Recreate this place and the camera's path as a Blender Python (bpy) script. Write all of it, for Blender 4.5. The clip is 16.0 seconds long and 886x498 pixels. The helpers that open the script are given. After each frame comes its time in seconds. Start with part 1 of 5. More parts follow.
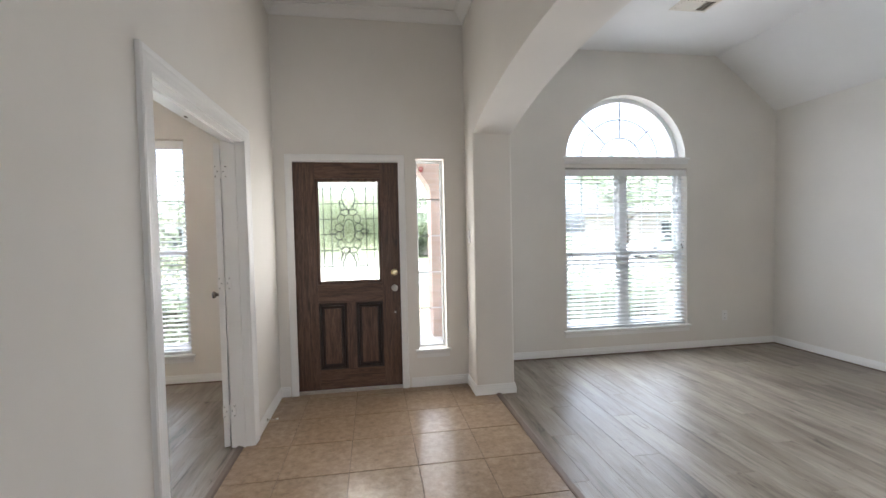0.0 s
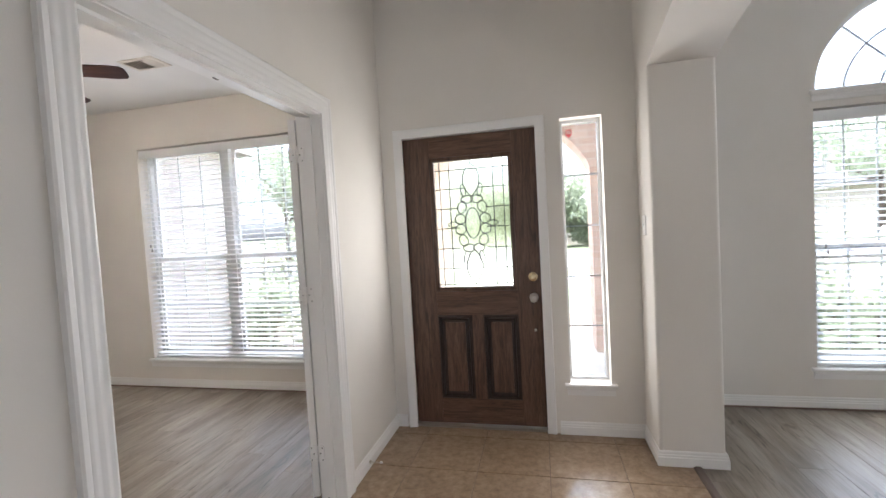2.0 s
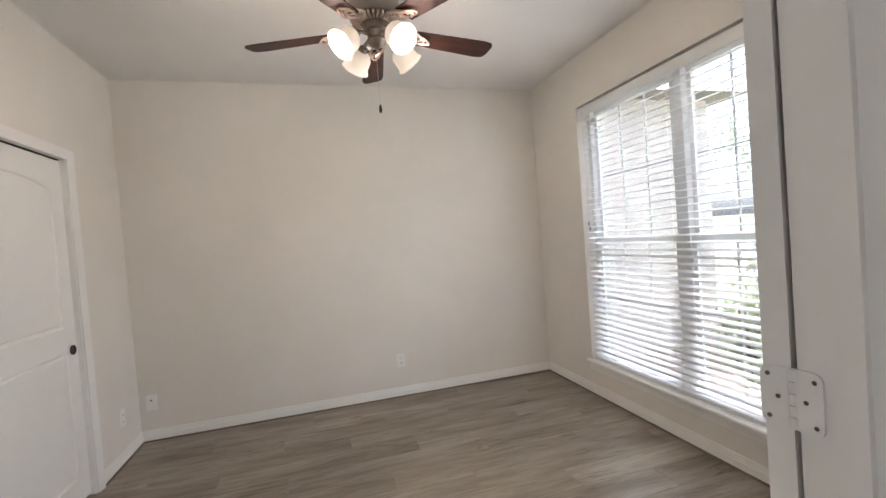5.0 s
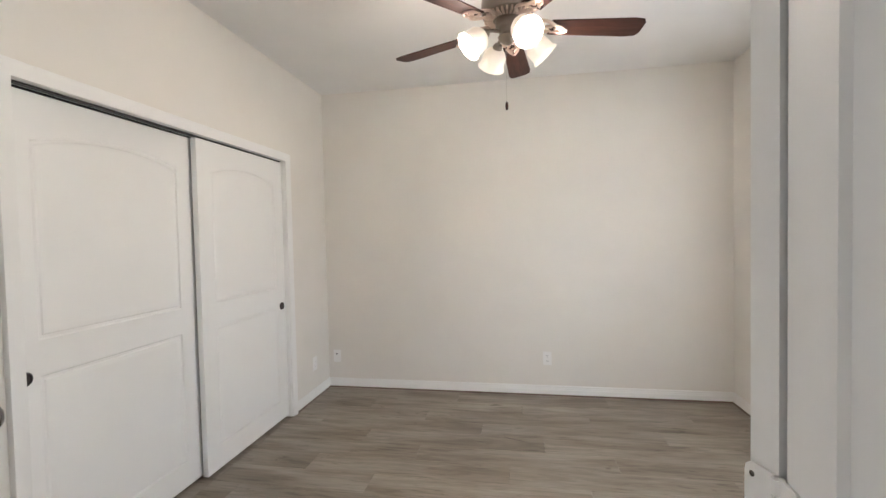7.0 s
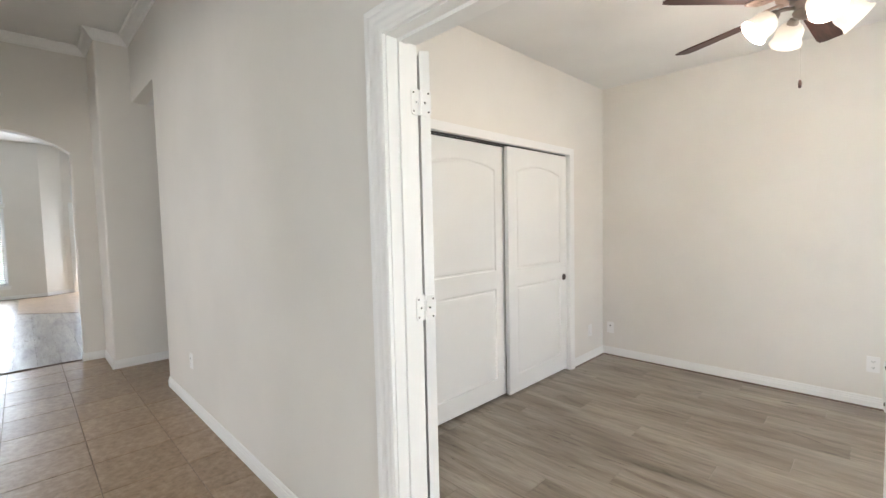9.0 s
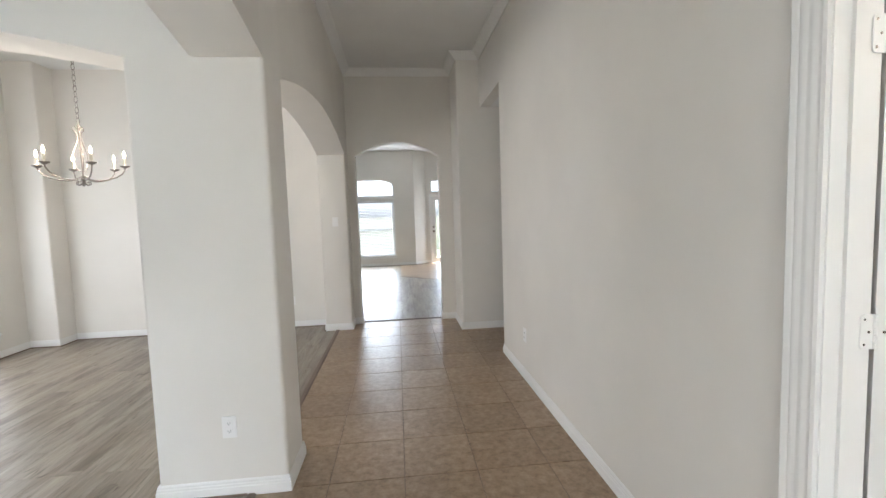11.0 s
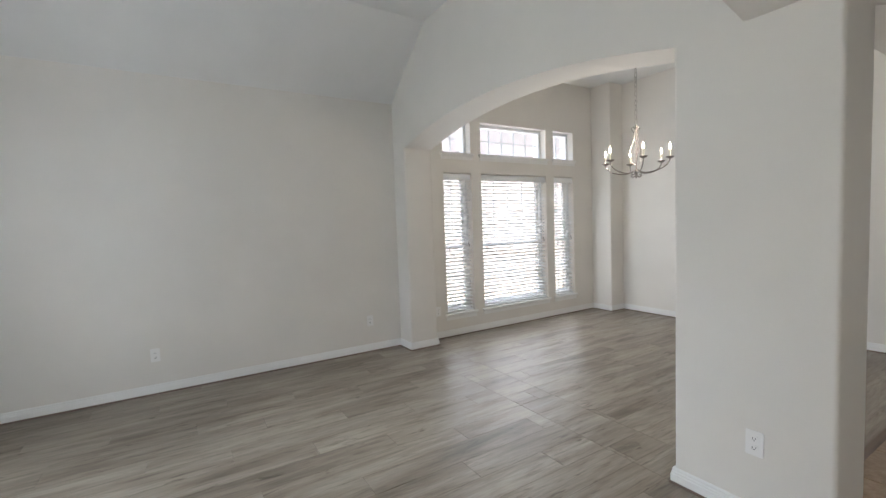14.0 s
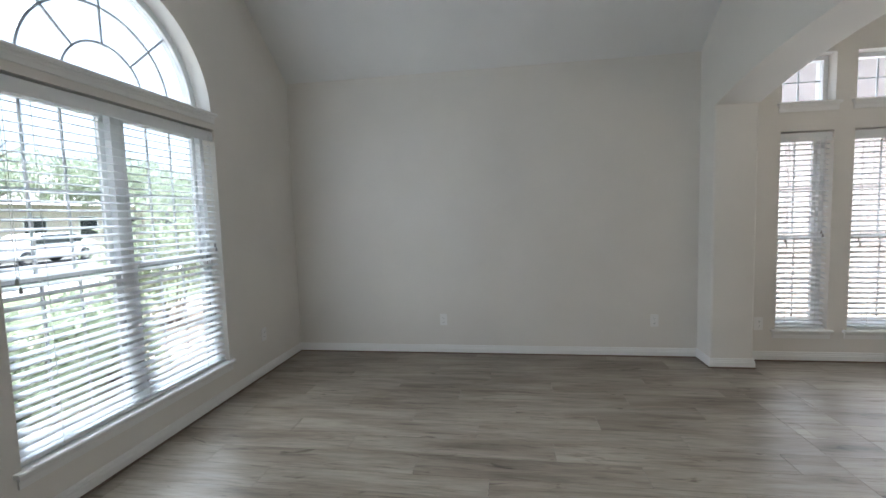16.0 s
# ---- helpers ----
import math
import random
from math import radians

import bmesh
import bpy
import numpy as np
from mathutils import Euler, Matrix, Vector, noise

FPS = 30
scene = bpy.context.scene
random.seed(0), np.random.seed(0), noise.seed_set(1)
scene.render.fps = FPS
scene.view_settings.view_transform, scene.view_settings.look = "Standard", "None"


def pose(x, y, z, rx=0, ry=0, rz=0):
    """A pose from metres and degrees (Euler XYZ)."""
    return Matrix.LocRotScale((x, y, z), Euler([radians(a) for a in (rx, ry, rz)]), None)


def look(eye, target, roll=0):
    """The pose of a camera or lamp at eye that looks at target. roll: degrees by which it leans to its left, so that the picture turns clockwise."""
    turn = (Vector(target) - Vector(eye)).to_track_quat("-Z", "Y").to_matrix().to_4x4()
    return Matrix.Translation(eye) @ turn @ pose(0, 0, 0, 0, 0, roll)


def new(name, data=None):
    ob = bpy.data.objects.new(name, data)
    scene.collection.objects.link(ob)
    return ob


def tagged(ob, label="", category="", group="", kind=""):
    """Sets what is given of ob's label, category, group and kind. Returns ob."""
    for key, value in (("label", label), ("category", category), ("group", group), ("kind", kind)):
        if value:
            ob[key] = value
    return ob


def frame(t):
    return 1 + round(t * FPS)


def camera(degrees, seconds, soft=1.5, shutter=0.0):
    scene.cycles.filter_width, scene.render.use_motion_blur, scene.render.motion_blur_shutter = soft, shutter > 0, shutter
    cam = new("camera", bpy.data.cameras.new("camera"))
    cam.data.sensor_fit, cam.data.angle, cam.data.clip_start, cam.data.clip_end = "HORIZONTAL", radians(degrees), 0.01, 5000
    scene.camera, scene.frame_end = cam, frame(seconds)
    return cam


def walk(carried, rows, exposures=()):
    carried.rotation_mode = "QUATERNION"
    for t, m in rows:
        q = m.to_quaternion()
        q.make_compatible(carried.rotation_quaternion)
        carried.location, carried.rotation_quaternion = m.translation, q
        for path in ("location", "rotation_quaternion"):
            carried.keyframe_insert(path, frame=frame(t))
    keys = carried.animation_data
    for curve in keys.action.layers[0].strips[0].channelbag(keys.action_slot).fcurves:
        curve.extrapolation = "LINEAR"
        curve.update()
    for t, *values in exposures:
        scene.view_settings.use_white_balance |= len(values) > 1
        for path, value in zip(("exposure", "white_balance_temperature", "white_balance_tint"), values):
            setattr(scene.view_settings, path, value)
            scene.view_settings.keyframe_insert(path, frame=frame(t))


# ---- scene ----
cam = camera(91.9, 16.0)
PATH = [
    (0, (0.217, 0.328, 1.382), (0.534, 2.302, 1.311), -1.2),
    (0.5, (0.296, 0.538, 1.407), (0.606, 2.512, 1.323), -1.4),
    (1, (0.354, 0.774, 1.404), (0.561, 2.761, 1.318), -2.3),
    (1.5, (0.446, 1.048, 1.394), (0.377, 3.045, 1.329), -2.8),
    (2, (0.45, 1.296, 1.39), (0.004, 3.244, 1.3), -3.2),
    (2.5, (0.367, 1.567, 1.377), (-0.53, 3.352, 1.274), -3.8),
    (3, (0.267, 1.795, 1.37), (-0.992, 3.346, 1.27), -4.3),
    (3.5, (0.177, 2.014, 1.381), (-1.339, 3.315, 1.292), -4.3),
    (4, (-0.02, 2.233, 1.37), (-1.637, 3.408, 1.283), -4.5),
    (4.5, (-0.199, 2.442, 1.369), (-1.956, 3.395, 1.301), -4.8),
    (5, (-0.294, 2.654, 1.361), (-2.215, 3.21, 1.31), -4.4),
    (5.2, (-0.339, 2.721, 1.368), (-2.29, 3.156, 1.297), -4.2),
    (7.3, (-0.221, 3.053, 1.389), (-2.168, 2.6, 1.344), -1.4),
    (7.5, (-0.153, 3.062, 1.373), (-2.081, 2.534, 1.334), -1.6),
    (8, (0.045, 3.113, 1.388), (-1.794, 2.331, 1.307), -0.8),
    (8.5, (0.18, 3.171, 1.386), (-1.502, 2.09, 1.305), -1.3),
    (9, (0.272, 3.27, 1.386), (-1.128, 1.846, 1.272), -1.3),
    (9.2, (0.306, 3.29, 1.38), (-0.964, 1.75, 1.258), -1.4),
    (11.3, (0.43, 2.972, 1.425), (0.451, 0.978, 1.277), -1.2),
    (11.5, (0.413, 2.919, 1.432), (0.599, 0.932, 1.293), -0.6),
    (12, (0.389, 2.911, 1.44), (0.927, 0.991, 1.285), -0.7),
    (12.5, (0.402, 2.917, 1.436), (1.339, 1.156, 1.29), -1.2),
    (13, (0.424, 2.933, 1.439), (1.735, 1.43, 1.294), -1.5),
    (13.5, (0.445, 2.967, 1.433), (1.992, 1.706, 1.299), -1.6),
    (14, (0.47, 2.962, 1.396), (2.168, 1.912, 1.275), -2.0),
    (14.5, (0.513, 2.939, 1.431), (2.359, 2.183, 1.288), -2.3),
    (15, (0.629, 2.85, 1.433), (2.583, 2.456, 1.271), -1.9),
    (15.5, (0.725, 2.747, 1.421), (2.716, 2.704, 1.238), -2.4),
    (16, (0.74, 2.552, 1.372), (2.713, 2.845, 1.218), -1.7),
]
EXPOSURES = [(0, 3.2, 5850, 12), (1.5, 3.2, 5850, 13), (2.5, 3.25, 5900, 14), (3, 3.25, 5950, 14), (3.5, 3.15, 5950, 14), (5, 3.1, 6000, 13), (7.5, 3.55, 5850, 10), (9, 3.75, 5850, 9), (11.5, 3.4, 5850, 9), (12.5, 3.1, 5850, 10), (14.5, 3.0, 5800, 9), (15.5, 3.05, 5700, 9), (16, 2.65, 5700, 8)]
walk(cam, [(t, look(eye, aim, roll)) for t, eye, aim, roll in PATH], EXPOSURES)

# ---- world and large lights ----
world = bpy.data.worlds.new("sky")
scene.world = world
world.use_nodes = True
wn = world.node_tree.nodes
sky = wn.new("ShaderNodeTexSky")
sky.sky_type = "NISHITA"
sky.sun_disc = False
sky.sun_elevation = radians(75)
sky.sun_rotation = radians(231)
sky.air_density, sky.dust_density = 1.0, 4.0
haze = wn.new("ShaderNodeHueSaturation")
haze.inputs["Saturation"].default_value = 0.35
world.node_tree.links.new(sky.outputs[0], haze.inputs["Color"])
world.node_tree.links.new(haze.outputs[0], wn["Background"].inputs[0])
wn["Background"].inputs[1].default_value = 0.15

sun = new("sun", bpy.data.lights.new("sun", "SUN"))
sun.data.energy, sun.data.angle, sun.data.color = 5.0, radians(12), (1.0, 0.96, 0.90)
sun.matrix_world = look((-5, -4, 24), (0, 0, 0))


def sky_light(x, y, z, tx, ty, tz, w, h, watts, spread=150, colour=(0.98, 0.98, 0.98)):
    """An added area lamp that stands in for daylight through one opening."""
    lamp = new("sky_light", bpy.data.lights.new("sky_light", "AREA"))
    lamp.data.shape, lamp.data.size, lamp.data.size_y = "RECTANGLE", w, h
    lamp.data.energy, lamp.data.color = watts, colour
    lamp.data.spread = radians(spread)
    lamp.matrix_world = look((x, y, z), (tx, ty, tz))
    return lamp


# lamps added in the window openings for daylight: cool from the open sky, warm off the pink porch and wing
COOL, WARM, PINKISH = (0.96, 0.985, 1.0), (1.0, 0.92, 0.80), (1.0, 0.965, 0.92)
sky_light(3.011, 4.70, 1.18, 3.011, 0.0, 1.10, 1.40, 1.70, 2.6, 180, COOL)
sky_light(3.006, 4.94, 2.52, 3.006, 0.0, 2.52, 1.50, 0.76, 0.95, 180, COOL)
sky_light(-2.42, 4.70, 1.30, -2.42, 0.0, 1.20, 1.70, 1.95, 0.97, 180, PINKISH)
for y, w, watts in ((0.010, 0.40, 0.58), (-0.919, 1.12, 1.6), (-1.838, 0.40, 0.58)):
    sky_light(4.84, y, 1.14, 0.0, y, 1.10, w, 1.65, watts, 180)
    sky_light(5.13, y, 2.437, 0.0, y, 2.437, w + 0.05, 0.43, watts * 0.3, 180)
sky_light(1.20, -9.53, 1.15, 1.20, 0.0, 1.15, 1.30, 1.55, 7.0, 180, COOL)
sky_light(-1.05, -9.90, 1.05, -1.05, 0.0, 1.05, 0.70, 1.75, 3.5, 180, COOL)
sky_light(0.0, 4.18, 1.42, 0.0, 0.0, 1.42, 0.54, 0.90, 1.1, 180, WARM)
sky_light(0.7265, 4.24, 1.20, 0.7265, 0.0, 1.20, 0.23, 1.65, 0.65, 180, WARM)
# and unseen lamp panels added outside, in place of the open sky
sky_light(3.2, 11.0, 6.5, 3.0, 4.7, 1.5, 4.5, 4.0, 60, 75, COOL)
sky_light(-2.4, 8.8, 6.6, -2.4, 4.6, 1.2, 2.5, 2.5, 16, 70)
sky_light(8.0, -1.4, 7.6, 4.8, -0.8, 1.4, 8.0, 4.0, 100)
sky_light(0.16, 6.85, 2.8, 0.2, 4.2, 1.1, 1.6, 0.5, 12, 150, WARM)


# ---- materials ----
def mat(name, base, rough=0.5, metal=0.0, spec=0.5):
    m = bpy.data.materials.new(name)
    m.use_nodes = True
    p = m.node_tree.nodes["Principled BSDF"]
    p.inputs["Base Color"].default_value = (*base, 1)
    p.inputs["Roughness"].default_value = rough
    p.inputs["Metallic"].default_value = metal
    p.inputs["Specular IOR Level"].default_value = spec
    return m


def node(m, kind, **values):
    n = m.node_tree.nodes.new(kind)
    for key, value in values.items():
        n.inputs[key.replace("_", " ")].default_value = value
    return n


def wire(m, a, b):
    m.node_tree.links.new(a, b)


def bsdf(m):
    return m.node_tree.nodes["Principled BSDF"]


def ramp(m, source, stops):
    r = m.node_tree.nodes.new("ShaderNodeValToRGB")
    while len(r.color_ramp.elements) < len(stops):
        r.color_ramp.elements.new(0.5)
    for e, (at, c) in zip(r.color_ramp.elements, stops):
        e.position, e.color = at, (*c, 1)
    wire(m, source, r.inputs["Fac"])
    return r


def mixed(m, blend, fac, a, b):
    n = m.node_tree.nodes.new("ShaderNodeMix")
    n.data_type, n.blend_type = "RGBA", blend
    if isinstance(fac, float):
        n.inputs["Factor"].default_value = fac
    else:
        wire(m, fac, n.inputs["Factor"])
    for sock, value in ((n.inputs[6], a), (n.inputs[7], b)):
        if isinstance(value, tuple):
            sock.default_value = (*value, 1)
        else:
            wire(m, value, sock)
    return n.outputs[2]


def coords(m, scale=(1, 1, 1), kind="Object"):
    c = m.node_tree.nodes.new("ShaderNodeTexCoord")
    mp = m.node_tree.nodes.new("ShaderNodeMapping")
    mp.inputs["Scale"].default_value = scale
    wire(m, c.outputs[kind], mp.inputs["Vector"])
    return mp.outputs[0]


def bumped(m, height, strength, distance):
    b = node(m, "ShaderNodeBump", Strength=strength, Distance=distance)
    wire(m, height, b.inputs["Height"])
    wire(m, b.outputs[0], bsdf(m).inputs["Normal"])


def paint(name, base, rough=0.75, peel=0.15, blotch=0.03):
    """Rolled wall paint: orange-peel relief and slow unevenness."""
    m = mat(name, base, rough, spec=0.35)
    v = coords(m)
    fine = node(m, "ShaderNodeTexNoise", Scale=190.0, Detail=2.0)
    slow = node(m, "ShaderNodeTexNoise", Scale=1.3, Detail=4.0)
    wire(m, v, fine.inputs["Vector"])
    wire(m, v, slow.inputs["Vector"])
    lo = tuple(c * (1 - blotch) for c in base)
    hi = tuple(min(1, c * (1 + blotch)) for c in base)
    wire(m, ramp(m, slow.outputs[0], [(0.35, lo), (0.65, hi)]).outputs[0], bsdf(m).inputs["Base Color"])
    bumped(m, fine.outputs[0], peel, 0.002)
    return m


WALL = paint("wall_paint", (0.775, 0.747, 0.696))
CEIL = paint("ceiling_paint", (0.80, 0.795, 0.775), 0.85, 0.3)
TRIM = paint("trim_paint", (0.845, 0.84, 0.82), 0.32, 0.03, 0.015)
VINYL = mat("white_vinyl", (0.78, 0.79, 0.79), 0.35)
SLAT = mat("blind_slat", (0.82, 0.83, 0.83), 0.45)


def plank_material():
    m = mat("grey_laminate", (0.25, 0.2, 0.17), 0.33)
    info = m.node_tree.nodes.new("ShaderNodeObjectInfo")
    off = m.node_tree.nodes.new("ShaderNodeCombineXYZ")
    mul = m.node_tree.nodes.new("ShaderNodeMath")
    mul.operation = "MULTIPLY"
    mul.inputs[1].default_value = 37.0
    wire(m, info.outputs["Random"], mul.inputs[0])
    for k in range(3):
        wire(m, mul.outputs[0], off.inputs[k])

    def vec(scale):
        add = m.node_tree.nodes.new("ShaderNodeVectorMath")
        wire(m, coords(m, scale), add.inputs[0])
        wire(m, off.outputs[0], add.inputs[1])
        return add.outputs[0]

    grain = node(m, "ShaderNodeTexNoise", Scale=1.0, Detail=5.0, Roughness=0.55, Distortion=0.5)
    wire(m, vec((11, 1.5, 1)), grain.inputs["Vector"])
    fine = node(m, "ShaderNodeTexNoise", Scale=1.0, Detail=3.0)
    wire(m, vec((190, 9, 1)), fine.inputs["Vector"])
    cloud = node(m, "ShaderNodeTexNoise", Scale=1.0, Detail=3.0)
    wire(m, vec((4, 0.8, 1)), cloud.inputs["Vector"])
    streak = node(m, "ShaderNodeTexNoise", Scale=1.0, Detail=4.0, Roughness=0.6, Distortion=0.8)
    wire(m, vec((42, 3.6, 1)), streak.inputs["Vector"])
    g = ramp(m, grain.outputs[0], [(0.30, (0.165, 0.134, 0.101)), (0.44, (0.245, 0.209, 0.164)), (0.58, (0.296, 0.258, 0.207)), (0.74, (0.338, 0.298, 0.244))])
    f = ramp(m, fine.outputs[0], [(0.3, (0.84, 0.84, 0.84)), (0.7, (1.10, 1.10, 1.10))])
    c = ramp(m, cloud.outputs[0], [(0.34, (0.80, 0.78, 0.76)), (0.50, (0.98, 0.98, 0.98)), (0.68, (1.08, 1.08, 1.08))])
    k = ramp(m, streak.outputs[0], [(0.28, (0.46, 0.43, 0.40)), (0.40, (0.88, 0.87, 0.86)), (0.50, (1.0, 1.0, 1.0)), (0.72, (1.10, 1.10, 1.10))])
    knots = node(m, "ShaderNodeTexNoise", Scale=1.0, Detail=2.0, Distortion=1.2)
    wire(m, vec((15, 4.2, 1)), knots.inputs["Vector"])
    kn = ramp(m, knots.outputs[0], [(0.24, (0.42, 0.38, 0.34)), (0.33, (1.0, 1.0, 1.0))])
    tone = ramp(m, info.outputs["Random"], [(0.0, (0.93, 0.925, 0.92)), (1.0, (1.06, 1.06, 1.06))])
    col = mixed(m, "MULTIPLY", 1.0, g.outputs[0], f.outputs[0])
    for layer in (c, k, kn, tone):
        col = mixed(m, "MULTIPLY", 1.0, col, layer.outputs[0])
    wire(m, col, bsdf(m).inputs["Base Color"])
    r = node(m, "ShaderNodeMapRange", To_Min=0.32, To_Max=0.44)
    wire(m, cloud.outputs[0], r.inputs["Value"])
    wire(m, r.outputs[0], bsdf(m).inputs["Roughness"])
    bumped(m, fine.outputs[0], 0.10, 0.001)
    return m


def tile_material():
    m = mat("beige_ceramic", (0.42, 0.29, 0.19), 0.3)
    info = m.node_tree.nodes.new("ShaderNodeObjectInfo")
    add = m.node_tree.nodes.new("ShaderNodeVectorMath")
    mul = m.node_tree.nodes.new("ShaderNodeVectorMath")
    mul.operation = "MULTIPLY"
    mul.inputs[1].default_value = (31, 17, 9)
    wire(m, info.outputs["Random"], mul.inputs[0])
    wire(m, coords(m), add.inputs[0])
    wire(m, mul.outputs[0], add.inputs[1])
    mott = node(m, "ShaderNodeTexNoise", Scale=22.0, Detail=8.0, Roughness=0.72, Distortion=0.2)
    big = node(m, "ShaderNodeTexNoise", Scale=3.0, Detail=2.0)
    for n in (mott, big):
        wire(m, add.outputs[0], n.inputs["Vector"])
    a = ramp(m, mott.outputs[0], [(0.34, (0.215, 0.148, 0.092)), (0.50, (0.310, 0.225, 0.148)), (0.66, (0.395, 0.302, 0.210))])
    b = ramp(m, big.outputs[0], [(0.3, (0.92, 0.89, 0.86)), (0.7, (1.06, 1.05, 1.04))])
    tone = ramp(m, info.outputs["Random"], [(0.0, (0.94, 0.93, 0.92)), (1.0, (1.04, 1.04, 1.04))])
    col = mixed(m, "MULTIPLY", 1.0, a.outputs[0], b.outputs[0])
    wire(m, mixed(m, "MULTIPLY", 1.0, col, tone.outputs[0]), bsdf(m).inputs["Base Color"])
    r = node(m, "ShaderNodeMapRange", To_Min=0.26, To_Max=0.40)
    wire(m, mott.outputs[0], r.inputs["Value"])
    wire(m, r.outputs[0], bsdf(m).inputs["Roughness"])
    bumped(m, big.outputs[0], 0.06, 0.002)
    return m


def glass_material(name="clear_glass", tint=(1, 1, 1)):
    m = bpy.data.materials.new(name)
    m.use_nodes = True
    nt = m.node_tree
    nt.nodes.remove(nt.nodes["Principled BSDF"])
    tr, gl = nt.nodes.new("ShaderNodeBsdfTransparent"), nt.nodes.new("ShaderNodeBsdfGlossy")
    tr.inputs[0].default_value = (*tint, 1)
    gl.inputs["Roughness"].default_value = 0.02
    lw = nt.nodes.new("ShaderNodeLayerWeight")
    lw.inputs[0].default_value = 0.5
    pw = nt.nodes.new("ShaderNodeMath")
    pw.operation = "POWER"
    pw.inputs[1].default_value = 4.0
    nt.links.new(lw.outputs["Facing"], pw.inputs[0])
    fr = nt.nodes.new("ShaderNodeMath")
    fr.operation = "MULTIPLY_ADD"
    fr.inputs[1].default_value, fr.inputs[2].default_value = 0.6, 0.03
    nt.links.new(pw.outputs[0], fr.inputs[0])
    mix = nt.nodes.new("ShaderNodeMixShader")
    for a, b in ((fr.outputs[0], mix.inputs[0]), (tr.outputs[0], mix.inputs[1]), (gl.outputs[0], mix.inputs[2]),
                 (mix.outputs[0], nt.nodes["Material Output"].inputs[0])):
        nt.links.new(a, b)
    return m


BRONZE = mat("dark_bronze", (0.10, 0.075, 0.06), 0.38, 0.9)
PLANK, TILE, GLASS = plank_material(), tile_material(), glass_material("window_glass", (0.74, 0.76, 0.78))
GROUT = paint("grout", (0.25, 0.19, 0.145), 0.9, 0.3, 0.1)
UNDERLAY = mat("dark_joint", (0.06, 0.05, 0.045), 0.9)
SHOE = paint("brown_shoe_moulding", (0.17, 0.125, 0.10), 0.5, 0.1, 0.15)


# ---- mesh helpers ----
def box(bm, x0, x1, y0, y1, z0, z1):
    v = [bm.verts.new(p) for p in ((x0, y0, z0), (x1, y0, z0), (x1, y1, z0), (x0, y1, z0), (x0, y0, z1), (x1, y0, z1), (x1, y1, z1), (x0, y1, z1))]
    for f in ((0, 3, 2, 1), (4, 5, 6, 7), (0, 1, 5, 4), (1, 2, 6, 5), (2, 3, 7, 6), (3, 0, 4, 7)):
        bm.faces.new([v[i] for i in f])
    return v


def on_axis(axis, p, d):
    return {"x": (d, p[0], p[1]), "y": (p[0], d, p[1]), "z": (p[0], p[1], d)}[axis]


def prism(bm, pts, axis, a, b):
    """A flat outline, pushed from a to b along one axis."""
    lo = [bm.verts.new(on_axis(axis, p, a)) for p in pts]
    hi = [bm.verts.new(on_axis(axis, p, b)) for p in pts]
    bm.faces.new(lo)
    bm.faces.new(hi[::-1])
    n = len(pts)
    for i in range(n):
        bm.faces.new((lo[i], lo[(i + 1) % n], hi[(i + 1) % n], hi[i]))
    return lo, hi


def rounded(x0, x1, y0, y1, r, n=4, corners=(1, 1, 1, 1)):
    """A rectangle with round corners: lower left, lower right, upper right, upper left."""
    pts = []
    for k, (cx, cy, sx, sy) in enumerate(((x0, y0, 1, 1), (x1, y0, -1, 1), (x1, y1, -1, -1), (x0, y1, 1, -1))):
        if not corners[k]:
            pts.append((cx, cy))
            continue
        for i in range(n + 1):
            a = radians(180 + 90 * k + 90 * i / n)
            pts.append((cx + sx * r + r * math.cos(a), cy + sy * r + r * math.sin(a)))
    return pts


def sweep(bm, path, profile, m=Matrix(), closed=False):
    """A profile (offset to the left of the path, height) along a path in the local plane, mitred."""
    n = len(path)
    rings = []
    for i in range(n):
        p = Vector(path[i])
        before = Vector(path[i - 1]) if i > 0 or closed else None
        after = Vector(path[(i + 1) % n]) if i < n - 1 or closed else None
        d0 = (p - before).normalized() if before is not None else (after - p).normalized()
        d1 = (after - p).normalized() if after is not None else d0
        n0, n1 = Vector((-d0.y, d0.x)), Vector((-d1.y, d1.x))
        mid = (n0 + n1).normalized()
        k = 1 / max(0.3, mid.dot(n0))
        rings.append([bm.verts.new(m @ Vector((p.x + mid.x * k * o, p.y + mid.y * k * o, h))) for o, h in profile])
    q = len(profile)
    for i in range(n if closed else n - 1):
        a, b = rings[i], rings[(i + 1) % n]
        for j in range(q):
            bm.faces.new((a[j], a[(j + 1) % q], b[(j + 1) % q], b[j]))
    if not closed:
        bm.faces.new(rings[0])
        bm.faces.new(rings[-1][::-1])


def turned(bm, profile, m=Matrix(), n=16):
    """A round body: (radius, height) pairs turned about the local z axis."""
    rings = []
    for r, z in profile:
        if r < 1e-5:
            rings.append([bm.verts.new(m @ Vector((0, 0, z)))])
        else:
            rings.append([bm.verts.new(m @ Vector((r * math.cos(2 * math.pi * i / n), r * math.sin(2 * math.pi * i / n), z))) for i in range(n)])
    for a, b in zip(rings, rings[1:]):
        for i in range(n):
            j = (i + 1) % n
            if len(a) == 1 and len(b) == 1:
                continue
            if len(a) == 1:
                bm.faces.new((a[0], b[j], b[i]))
            elif len(b) == 1:
                bm.faces.new((a[i], a[j], b[0]))
            else:
                bm.faces.new((a[i], a[j], b[j], b[i]))
    for end, ring in ((0, rings[0]), (1, rings[-1])):
        if len(ring) > 1:
            bm.faces.new(ring if end else ring[::-1])


